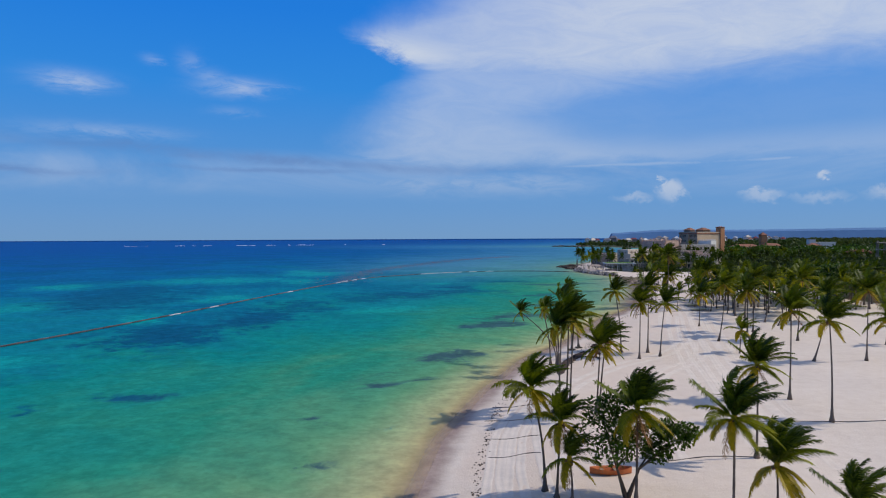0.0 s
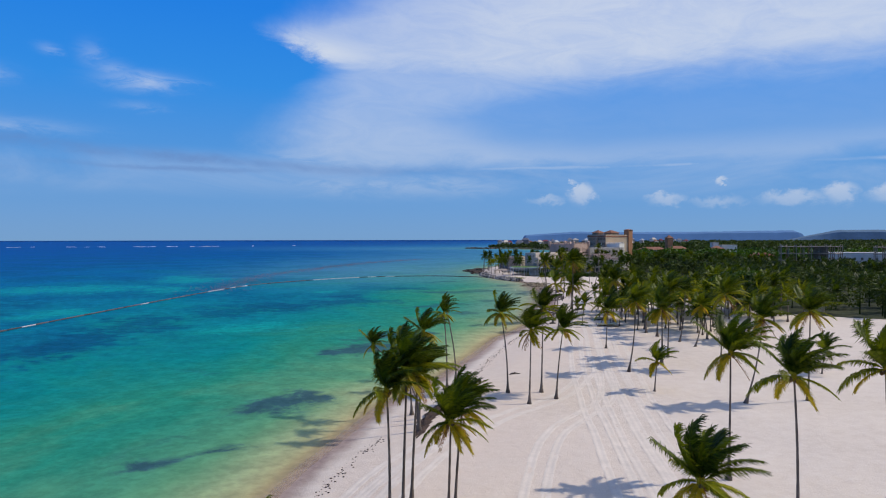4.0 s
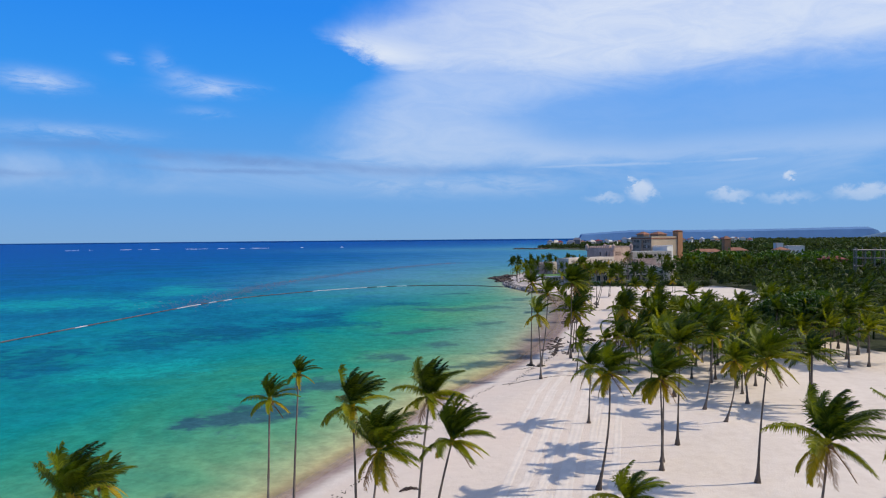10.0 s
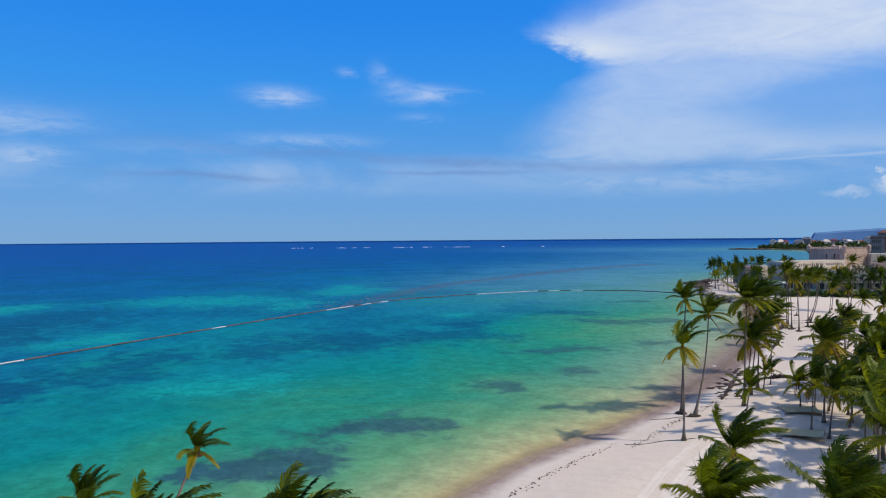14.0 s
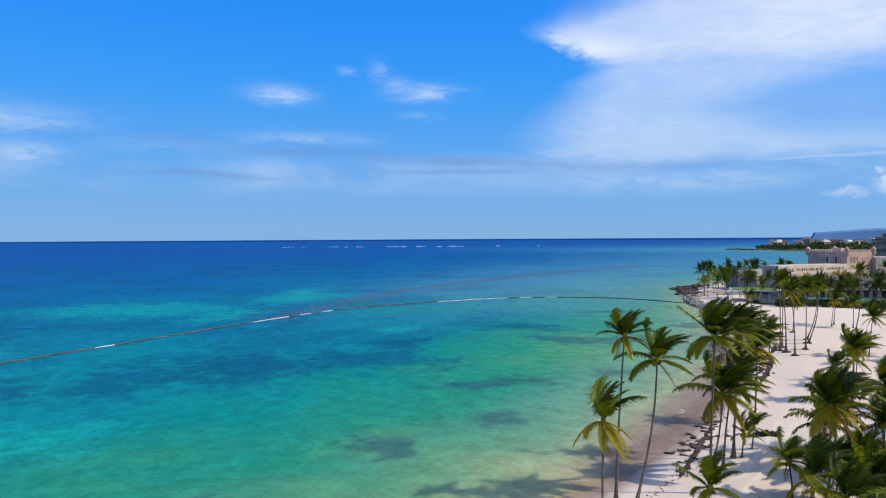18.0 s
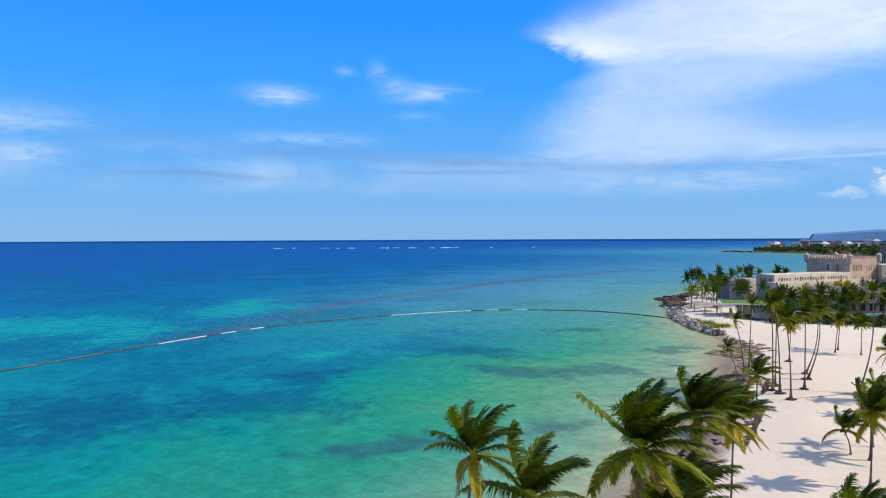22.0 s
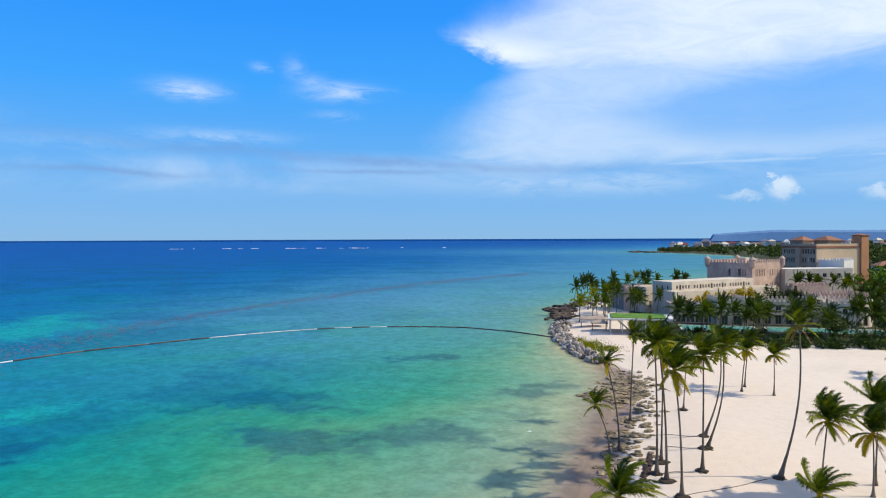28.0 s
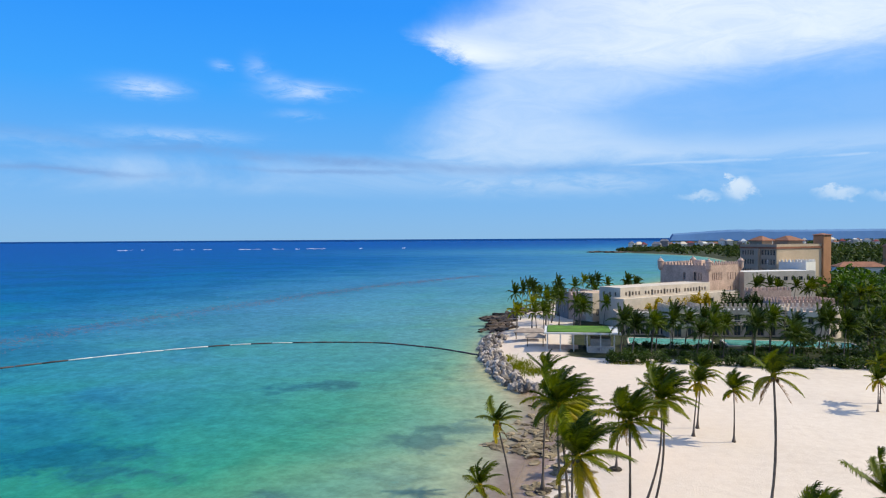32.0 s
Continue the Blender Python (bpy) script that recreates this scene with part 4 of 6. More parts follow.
big = broad_tree("broadleaf_tree", pose(83, 208, 0), 10.0, 7.5, 9000, 0.36, 4, "dense broadleaf tree at the edge of the woods", M_LEAF, 14)
copy_thing(big, pose(90, 216, 0, 0, 0, 80))
copy_thing(big, pose(75, 214, 0, 0, 0, 200) @ Matrix.Scale(0.8, 4))


def crown_mesh(seed, fronds, top, mat):
    bm = bmesh.new()
    for i in range(fronds):
        u = i / (fronds - 1)
        kind = "spear" if u < 0.18 else "upper" if u < 0.45 else "mid" if u < 0.78 else "low"
        k = len(bm.verts)
        bm.from_mesh(GROVE_FRONDS[kind, int((i * 137.5 + seed * 40) / 45) % 8])
        bm.verts.ensure_lookup_table()
        for v in bm.verts[k:]:
            v.co += top
    me = bpy.data.meshes.new("crown")
    bm.to_mesh(me)
    bm.free()
    me.materials.append(mat)
    return me


GROVE_FRONDS = {}
for b in range(8):
    GROVE_FRONDS["spear", b] = frond_mesh("grove_frond", b * 45, 76, 0.5, 0.8, 3.3, M_FROND, 16, 0.4, wide=0.12, seed=b)
    GROVE_FRONDS["upper", b] = frond_mesh("grove_frond", b * 45, 58, 1.0, 0.85, 3.8, M_FROND, 17, 0.7, wide=0.12, seed=b + 8)
    GROVE_FRONDS["mid", b] = frond_mesh("grove_frond", b * 45, 32, 1.25, 0.7, 3.9, M_FROND, 17, 0.9, wide=0.12, seed=b + 16)
    GROVE_FRONDS["low", b] = frond_mesh("grove_frond", b * 45, 0, 1.2, 0.45, 3.6, M_FROND, 16, 1.1, wide=0.12, seed=b + 24)
GROVE = []
GROVE_HEIGHTS = (4.6, 5.8, 6.8, 7.8, 8.8, 5.4, 6.8, 8.2, 9.8)
for k in range(9):
    top = Vector((0.25 * k - 0.4, 0.3, GROVE_HEIGHTS[k]))
    tree = empty("coconut_palm", pose(0, 0, 0), "coconut palm of the grove with a dense green crown", "palm tree", "palms of the grove")
    part("trunk", trunk_mesh("trunk", top, 0.5, 0.17, 5, 6), None, tree)
    part("crown", crown_mesh(k, 20 if k < 5 else 26, top, (M_FROND, M_FROND_TOP, M_FROND_MID, M_FROND, M_FROND_TOP, M_PALM_DEEP, M_FROND_TOP, M_PALM_DEEP, M_FROND)[k]), None, tree)
    GROVE.append(tree)
grove_rng = random.Random(21)


def open_spot(x, y, gap, taken):
    return all((x - a) ** 2 + (y - b) ** 2 > gap * gap for a, b in taken)


TAKEN = []


def grove(n, x0, x1, y0, y1, lo, hi, gap, only_scrub=True, keep=None, kinds=(0, 5), spread=1.0):
    made = 0
    for _ in range(n * 30):
        if made >= n:
            break
        x, y = grove_rng.uniform(x0, x1), grove_rng.uniform(y0, y1)
        if keep and not keep(x, y):
            continue
        if only_scrub and float(is_scrub(np.array([x]), np.array([y]))[0]) < 0.6:
            continue
        if not open_spot(x, y, gap, TAKEN):
            continue
        TAKEN.append((x, y))
        tall = grove_rng.uniform(lo, hi)
        pick = min(range(*kinds), key=lambda i: abs(GROVE_HEIGHTS[i] - tall) + 0.8 * grove_rng.random())
        k = tall / GROVE_HEIGHTS[pick]
        w = grove_rng.uniform(0.86, 1.04) * (0.5 + 0.5 * spread)
        m = pose(x, y, ground_z(x, y) - 0.05, 0, 0, grove_rng.uniform(-25, 25)) @ Matrix.Diagonal((w, w, k, 1))
        src = GROVE[pick]
        if src.get("used") is None:
            src["used"] = 1
            src.matrix_world = m
        else:
            copy_thing(src, m)
        made += 1


# the standing grove between the two fields of sand
grove(74, 44, 94, 158, 240, 4.5, 8.6, 3.4, False, keep=lambda x, y: x > 40 + (y - 160) * 0.1 and not (x < 62 and y > 218) and x > 56 and not (x > 66 and y < 188))
grove(14, 48, 60, 166, 216, 3.8, 7.4, 2.8, False)

# palms of the hotel garden and the headland
grove(14, 28, 42, 436, 470, 6.5, 9.0, 2.4, False, kinds=(5, 9), spread=0.72)
grove(7, 31, 41, 408, 432, 5, 8, 2.6, False, spread=0.7)
grove(5, 46, 58, 425, 440, 4.5, 6.5, 2.4, False, kinds=(5, 9))
grove(11, 44, 66, 474, 500, 6.5, 9.5, 3.0, False, kinds=(5, 9), spread=0.8)
grove(9, 100, 122, 466, 479, 8, 11, 2.0, False, kinds=(5, 9), spread=0.8)
grove(34, 56, 118, 385, 408, 4.4, 7.4, 3.6, False, keep=lambda x, y: not (57 < x < 80 and y > 404), kinds=(5, 9), spread=0.85)
grove(46, 118, 180, 395, 480, 6, 10.5, 3.6, False, kinds=(5, 9))


def woods(name, n, region, lo, hi, quads, leaf, seed, label, mat):
    """Many small crowns of leaf clumps, joined: far woods that nobody could count."""
    rng = np.random.default_rng(seed)
    pts = []
    while len(pts) < n:
        x, y = region(rng)
        if is_scrub(np.array([x]), np.array([y]))[0] > 0.6 and signed_shore(np.array([[x]]), np.array([[y]]))[0, 0] > 10:
            pts.append((x, y))
    P = np.array(pts)
    h = rng.uniform(lo, hi, n)
    r = h * rng.uniform(0.35, 0.6, n)
    base = land_height(P[:, 0], P[:, 1], signed_shore(P[:, :1], P[:, 1:2])[:, 0])
    u = rng.normal(size=(n, quads, 3))
    u /= np.linalg.norm(u, axis=2, keepdims=True)
    u *= rng.uniform(0.45, 1.0, (n, quads, 1)) ** 0.6
    c = np.empty((n, quads, 3))
    c[..., 0] = P[:, None, 0] + u[..., 0] * r[:, None]
    c[..., 1] = P[:, None, 1] + u[..., 1] * r[:, None]
    c[..., 2] = base[:, None] + h[:, None] * (0.55 + 0.45 * u[..., 2])
    a = rng.normal(size=c.shape)
    a /= np.linalg.norm(a, axis=2, keepdims=True)
    b = np.cross(a, rng.normal(size=c.shape) + np.array([0, 0, 0.8]))
    b /= np.linalg.norm(b, axis=2, keepdims=True)
    s = (r[:, None, None] * leaf) * rng.uniform(0.6, 1.3, (n, quads, 1))
    V = np.stack([c - a * s, c + b * s * 0.6, c + a * s, c - b * s * 0.6], 2).reshape(-1, 3)
    F = np.arange(len(V)).reshape(-1, 4)
    me = bpy.data.meshes.new(name)
    me.vertices.add(len(V))
    me.vertices.foreach_set("co", V.ravel())
    me.loops.add(F.size)
    me.loops.foreach_set("vertex_index", F.ravel().astype(np.int32))
    me.polygons.add(len(F))
    me.polygons.foreach_set("loop_start", np.arange(0, F.size, 4, dtype=np.int32))
    me.update(calc_edges=True)
    me.materials.append(mat)
    return tagged(new(name, me), label, "trees", kind="stuff")


def behind_beach(rng):
    return rng.uniform(94, 330), rng.uniform(200, 520)


def inland(rng):
    y = 330 + 1000 * rng.random() ** 1.5
    return 120 + (y * 0.95) * rng.random(), y


def farther(rng):
    y = 900 + 2600 * rng.random()
    return 120 + (y * 1.0) * rng.random(), y


woods("woodland", 800, behind_beach, 4, 8.5, 170, 0.15, 1, "dense dark green woodland behind the beach", M_WOODS)
woods("woodland", 2400, inland, 5, 9.5, 60, 0.26, 2, "green woodland stretching inland", M_WOODS)


def headland(rng):
    u = rng.random() ** 1.4
    return 92 + 330 * u + 26 * rng.random(), 1392 + 300 * u + 46 * rng.random()


def resort(rng):
    return rng.uniform(128, 330), rng.uniform(470, 585)


woods("woodland", 330, resort, 8.5, 13, 120, 0.16, 6, "tall dark green trees round the hotel grounds", M_LEAF)
woods("woodland", 620, headland, 5, 8.5, 60, 0.22, 5, "dark green trees and palms along the far headland", M_WOODS)
woods("woodland", 4200, farther, 6, 12, 26, 0.5, 3, "distant low woodland", M_WOODS)

# palms of the wood behind the beach, joined: too many and too dark to tell apart
rng = random.Random(77)
bits = [crown_mesh(k, 14, Vector((0, 0, 0)), M_FROND_TOP) for k in range(4)]
shapes = []
for me in bits:
    co = np.empty(len(me.vertices) * 3)
    me.vertices.foreach_get("co", co)
    shapes.append((co.reshape(-1, 3), [tuple(q.vertices) for q in me.polygons]))
V, F, made, count = [], [], 0, 0
spots = []
while made < 190:
    x = 93 + 110 * rng.random() ** 1.3
    y = 198 + 190 * rng.random() ** 1.2
    if float(is_scrub(np.array([x]), np.array([y]))[0]) < 0.6 or not open_spot(x, y, 3.4, spots):
        continue
    spots.append((x, y))
    co, polys = shapes[made % 4]
    k = rng.uniform(0.85, 1.15)
    h = rng.uniform(4.5, 8.5)
    V.append(co * k + np.array([x, y, h]))
    F += [tuple(i + count for i in q) for q in polys]
    count += len(co)
    tv, tf = tube([(x, y, -0.1), (x + 0.1, y, h * 0.5), (x, y, h)], [0.22, 0.14, 0.1], 5)
    V.append(np.array([tuple(v) for v in tv]))
    F += [tuple(i + count for i in q) for q in tf]
    count += len(tv)
    made += 1
tagged(new("palm_wood", mesh_from("palm_wood", np.concatenate(V), F, M_FROND_TOP)), "dark crowded palms of the wood behind the beach", "palm trees", kind="stuff")


# ---------------------------------------------------------------- far land
def ridge(name, x0, y0, x1, y1, top, seed, label, depth=300):
    """A long low table hill."""
    bm = bmesh.new()
    n = 80
    rng = random.Random(seed)
    rows = []
    along = Vector((x1 - x0, y1 - y0, 0))
    back = Vector((-along.y, along.x, 0)).normalized() * depth
    for i in range(n + 1):
        u = i / n
        e = min(1, (0.62 + u * 2.0 if u > 0.006 else 0.0) if seed == 1 else u / 0.12, (1 - u) / 0.03)
        h = top * (0.88 + 0.12 * u + 0.05 * math.sin(u * 7 + seed) + 0.03 * rng.random()) * e
        p = Vector((x0, y0, 0)) + along * u
        rows.append([bm.verts.new(p + Vector((0, 0, -2))), bm.verts.new(p + back * 0.15 + Vector((0, 0, h * 0.8))), bm.verts.new(p + back * 0.4 + Vector((0, 0, h))), bm.verts.new(p + back + Vector((0, 0, -2)))])
    for a, b in zip(rows, rows[1:]):
        for k in range(3):
            bm.faces.new((a[k], b[k], b[k + 1], a[k + 1]))
    me = bpy.data.meshes.new(name)
    bm.to_mesh(me)
    bm.free()
    me.materials.append(M_HILL if seed == 1 else M_HILL_NEAR)
    return tagged(new(name, me), label, "hill", kind="structure")


# blue distance haze is mixed into both hill colours
M_HILL = plain("hazy_hill", (0.085, 0.185, 0.345), 1.0, 0.08, 0.004, 0.02, bump=0.0)
M_HILL_NEAR = plain("wooded_hill", (0.085, 0.15, 0.22), 1.0, 0.15, 0.01, 0.05, bump=0.0)
ridge("backdrop_hill", 505, 4600, 2400, 4560, 66, 1, "hazy blue table hill on the horizon")
ridge("backdrop_hill", 2050, 4250, 4500, 3300, 74, 2, "wooded blue-green hill on the horizon")


# ---------------------------------------------------------------- buildings
def wall_with_openings(w, h, t, holes):
    """A wall along +x, its outer face at y = 0, with rectangular holes (x0, z0, x1, z1) right through it."""
    bm = bmesh.new()
    xs = sorted({0.0, w, *[v for q in holes for v in (q[0], q[2])]})
    zs = sorted({0.0, h, *[v for q in holes for v in (q[1], q[3])]})

    def hollow(i, k):
        if i < 0 or k < 0 or i >= len(xs) - 1 or k >= len(zs) - 1:
            return True
        cx, cz = (xs[i] + xs[i + 1]) / 2, (zs[k] + zs[k + 1]) / 2
        return any(q[0] < cx < q[2] and q[1] < cz < q[3] for q in holes)

    def quad(*ps):
        bm.faces.new([bm.verts.new(p) for p in ps])

    for i in range(len(xs) - 1):
        for k in range(len(zs) - 1):
            if hollow(i, k):
                continue
            a, b, c, d = xs[i], xs[i + 1], zs[k], zs[k + 1]
            quad((a, 0, c), (b, 0, c), (b, 0, d), (a, 0, d))
            quad((a, t, c), (a, t, d), (b, t, d), (b, t, c))
            if hollow(i - 1, k):
                quad((a, 0, c), (a, 0, d), (a, t, d), (a, t, c))
            if hollow(i + 1, k):
                quad((b, 0, c), (b, t, c), (b, t, d), (b, 0, d))
            if hollow(i, k - 1):
                quad((a, 0, c), (a, t, c), (b, t, c), (b, 0, c))
            if hollow(i, k + 1):
                quad((a, 0, d), (b, 0, d), (b, t, d), (a, t, d))
    bmesh.ops.remove_doubles(bm, verts=bm.verts, dist=0.0005)
    return bm


def row(n, x0, x1, z, w, h):
    """n openings of w by h, evenly spaced between x0 and x1, sills at z."""
    return [(x0 + (x1 - x0) * (i + 0.5) / n - w / 2, z, x0 + (x1 - x0) * (i + 0.5) / n + w / 2, z + h) for i in range(n)]


MERLON = bpy.data.meshes.new("merlon")
bm = bmesh.new()
box(bm, -0.34, -0.22, 0, 0.34, 0.22, 0.85, 0.05)
for v in bm.verts:
    if v.co.z > 0.5:
        v.co.x *= 0.75
bm.to_mesh(MERLON)
bm.free()
MERLONS = {}


def merlon(mat):
    if mat.name not in MERLONS:
        MERLONS[mat.name] = MERLON.copy()
        MERLONS[mat.name].materials.clear()
        MERLONS[mat.name].materials.append(mat)
    return MERLONS[mat.name]


PANES = {}


def window(parent, q, m, frame_mat):
    """A window set back in its opening: a frame with a glazing bar, and a pane."""
    w, h = round(q[2] - q[0], 2), round(q[3] - q[1], 2)
    key = (w, h, frame_mat.name)
    if key not in PANES:
        bm = bmesh.new()
        e = min(0.08, w * 0.12)
        for a in ((0, 0, w, e), (0, h - e, w, h), (0, e, e, h - e), (w - e, e, w, h - e), (w / 2 - e / 2, e, w / 2 + e / 2, h - e)):
            box(bm, a[0], 0.18, a[1], a[2], 0.26, a[3])
        fr = bpy.data.meshes.new("window")
        bm.to_mesh(fr)
        bm.free()
        fr.materials.append(frame_mat)
        bm = bmesh.new()
        box(bm, 0.01, 0.27, 0.01, w - 0.01, 0.29, h - 0.01)
        pa = bpy.data.meshes.new("pane")
        bm.to_mesh(pa)
        bm.free()
        pa.materials.append(M_GLASS)
        PANES[key] = (fr, pa)
    fr = part("window", PANES[key][0], None, parent)
    fr.matrix_basis = m @ Matrix.Translation((q[0], 0, q[1]))
    part("pane", PANES[key][1], None, fr, "dark window glass")


def block(name, p0, p1, depth, h, label, mat, category="building", front=(), right=(), left=(), crenel=False, roof_mat=None, base=0.0, parent=None, frame_mat=None, parapet=0.5, roof_drop=0.5):
    """A building whose front runs from p0 to p1 (seen from the sea side), with walls, roof, windows and battlements."""
    a = Vector((p0[0], p0[1], 0))
    d = Vector((p1[0] - p0[0], p1[1] - p0[1], 0))
    w = d.length
    turn = math.degrees(math.atan2(d.y, d.x))
    thing = parent or empty(name, pose(a.x, a.y, base, 0, 0, turn), label, category)
    here = Matrix() if parent is None else thing.matrix_world.inverted() @ pose(a.x, a.y, base, 0, 0, turn)
    t = 0.4
    frame_mat = frame_mat or M_WHITE
    sides = ((here, w, front), (here @ pose(w, 0, 0, 0, 0, 90), depth, right), (here @ pose(w, depth, 0, 0, 0, 180), w, ()), (here @ pose(0, depth, 0, 0, 0, 270), depth, left))
    for i, (m, length, holes) in enumerate(sides):
        lo, hi = (0.0, length) if i % 2 == 0 else (t, length - t)
        bmw = wall_with_openings(hi - lo, h, t, [(q[0] - lo, q[1], q[2] - lo, q[3]) for q in holes])
        part("wall", bmw, mat, thing).matrix_basis = m @ Matrix.Translation((lo, 0, 0))
        for q in holes:
            window(thing, q, m, frame_mat)
        if crenel:
            n = max(2, int(length / 1.15))
            for k in range(n):
                part("merlon", merlon(mat), None, thing).matrix_basis = m @ Matrix.Translation(((k + 0.5) * length / n, t / 2, h))
    bmr = bmesh.new()
    box(bmr, t, t, h - roof_drop - 0.25, w - t, depth - t, h - roof_drop)
    part("roof", bmr, roof_mat or M_PALE, thing).matrix_basis = here
    bmf = bmesh.new()
    z = 3.2
    while z < h - 1.5:
        box(bmf, t, t, z - 0.2, w - t, depth - t, z)
        z += 3.2
    if len(bmf.verts):
        part("floor_slab", bmf, M_CONC, thing).matrix_basis = here
    else:
        bmf.free()
    return thing


def turret(parent, m, r, z0, z1, mat):
    """A small round corner turret with a domed cap."""
    bm = bmesh.new()
    prof = [(r * 0.35, z0), (r, z0 + 0.9), (r, z1 - 0.5), (r * 1.18, z1 - 0.4), (r * 1.18, z1 - 0.15), (r * 0.95, z1), (r * 0.6, z1 + 0.45), (r * 0.12, z1 + 0.75), (r * 0.1, z1 + 1.2), (0.02, z1 + 1.25)]
    n = 12
    rings = [[bm.verts.new((q * math.cos(2 * math.pi * k / n), q * math.sin(2 * math.pi * k / n), z)) for k in range(n)] for q, z in prof]
    for a, b in zip(rings, rings[1:]):
        for k in range(n):
            bm.faces.new((a[k], a[(k + 1) % n], b[(k + 1) % n], b[k]))
    bm.faces.new(rings[0][::-1])
    bm.faces.new(rings[-1])
    part("turret", bm, mat, parent).matrix_basis = m


def hip_roof(parent, x0, y0, x1, y1, z, rise, mat, over=0.6):
    bm = bmesh.new()
    a, b, c, d = x0 - over, y0 - over, x1 + over, y1 + over
    ins = min(c - a, d - b) * 0.42
    lo = [bm.verts.new(p) for p in ((a, b, z), (c, b, z), (c, d, z), (a, d, z))]
    ed = [bm.verts.new((v.co.x, v.co.y, z + 0.2)) for v in lo]
    if c - a >= d - b:
        top = [bm.verts.new((a + ins, (b + d) / 2, z + rise)), bm.verts.new((c - ins, (b + d) / 2, z + rise))]
        faces = [(ed[0], ed[1], top[1], top[0]), (ed[1], ed[2], top[1]), (ed[2], ed[3], top[0], top[1]), (ed[3], ed[0], top[0])]
    else:
        top = [bm.verts.new(((a + c) / 2, b + ins, z + rise)), bm.verts.new(((a + c) / 2, d - ins, z + rise))]
        faces = [(ed[0], ed[1], top[0]), (ed[1], ed[2], top[1], top[0]), (ed[2], ed[3], top[1]), (ed[3], ed[0], top[0], top[1])]
    for f in faces:
        bm.faces.new(f)
    for k in range(4):
        bm.faces.new((lo[k], lo[(k + 1) % 4], ed[(k + 1) % 4], ed[k]))
    bm.faces.new(lo[::-1])
    return part("roof", bm, mat, parent)


# the keep with corner turrets
keep_right = row(6, 1.8, 8.4, 11.0, 0.45, 2.6) + row(4, 11.0, 17.4, 11.0, 0.45, 2.4) + row(4, 11.0, 17.4, 6.6, 0.5, 2.2)
keep = block("castle_keep", (73.9, 481.0), (87.6, 470.0), 20.0, 15.9, "square pink stone castle keep with battlements and corner turrets", M_STONE, "castle", front=[(8.4, 11.0, 9.3, 13.6), (12.2, 11.0, 13.2, 13.8), (13.8, 11.0, 14.2, 13.6), (14.7, 11.0, 15.1, 13.6)], right=keep_right, crenel=True, frame_mat=M_STONE)
for x, y in ((0, 0), (17.57, 0), (17.57, 20.0), (0, 20.0)):
    turret(keep, pose(x, y, 0), 0.95, 13.9, 17.3, M_STONE)
bm = bmesh.new()
box(bm, 9.0, 6.0, 15.1, 11.5, 8.5, 17.4, 0.1)
part("stair_head", bm, M_STONE, keep, "small square stair head on the roof")
# the long white arcade, running back towards the keep
arc = []
for i in range(27):
    tall = i in (1, 8, 12, 16, 24)
    if i not in (5, 18):
        x = 2.0 + i * 1.34
        arc.append((x, 8.4 if tall else 8.7, x + (0.85 if tall else 0.7), 10.0 if tall else 9.75))
block("long_wing", (59.0, 436.0), (87.0, 464.0), 8.0, 11.0, "long low white wing with a row of small square windows", M_PALE, "building", front=arc, left=row(3, 0.8, 7.2, 8.6, 0.7, 1.1), roof_mat=M_PALE, roof_drop=0.10, frame_mat=M_TAUPE)
block("terrace_wall", (59.6, 429.0), (95.0, 464.0), 4.6, 8.5, "pale terrace below the long wing", M_PALE, "terrace", roof_mat=M_PALE, roof_drop=0.4, front=[(36.5, 4.8, 38.3, 7.0), (12.5, 4.2, 13.5, 6.2), (28.5, 4.8, 29.5, 6.6)])
# the seaward wing
block("seaward_wing", (39.8, 464.1), (43.9, 453.5), 9.0, 7.6, "grey stone wing by the rocks, with battlements", M_GREY, "building", front=[(6.6, 1.6, 7.6, 3.4), (2.2, 1.4, 3.0, 4.2), (4.4, 4.4, 5.2, 6.0), (9.0, 4.4, 9.8, 6.0)], crenel=True)
block("seaward_hall", (44.2, 452.6), (50.4, 447.6), 12.0, 7.6, "pink stone hall with battlements", M_STONE, "building", front=[(5.4, 1.6, 6.8, 3.6)], right=row(3, 1.0, 11.0, 1.4, 1.3, 2.2), crenel=True)
block("seaward_range", (51.4, 446.4), (58.8, 453.8), 7.0, 8.6, "pale pink stone range joining the hall to the long wing", M_PALE, "building", front=[(1.6, 1.6, 2.8, 3.8), (6.0, 1.6, 7.2, 3.8)], roof_mat=M_STONE)
# the two-storey garden front
block("garden_front", (57.6, 420.3), (69.8, 421.7), 8.0, 5.8, "two-storey stone garden front with tall openings", M_GARDEN, "building", front=row(9, 0.8, 12.0, 0.3, 0.8, 2.3) + row(5, 0.8, 12.0, 3.4, 1.3, 1.5), roof_mat=M_CONC, frame_mat=M_TAUPE)
gate = block("gate_tower", (70.1, 416.5), (78.5, 418.4), 9.5, 7.3, "stone gate block with battlements and deep openings", M_GARDEN, "building", front=[(1.2, 0.3, 3.0, 2.9), (4.6, 0.3, 6.6, 2.9), (2.8, 3.6, 5.4, 5.6)], crenel=True, frame_mat=M_TAUPE)
for z in (5.9, 3.1):
    bm = bmesh.new()
    box(bm, -0.18, -0.2, z, 8.8, -0.003, z + 0.3, 0.05)
    part("cornice", bm, M_PALE, gate)
garden = block("garden_front", (79.1, 421.5), (98.2, 423.7), 9.0, 6.7, "two-storey stone garden front with tall openings", M_GARDEN, "building", front=row(6, 1.0, 17.8, 0.3, 1.6, 2.5) + row(6, 1.0, 17.8, 3.6, 1.5, 2.0), crenel=True, roof_mat=M_CONC, frame_mat=M_TAUPE)
bm = bmesh.new()
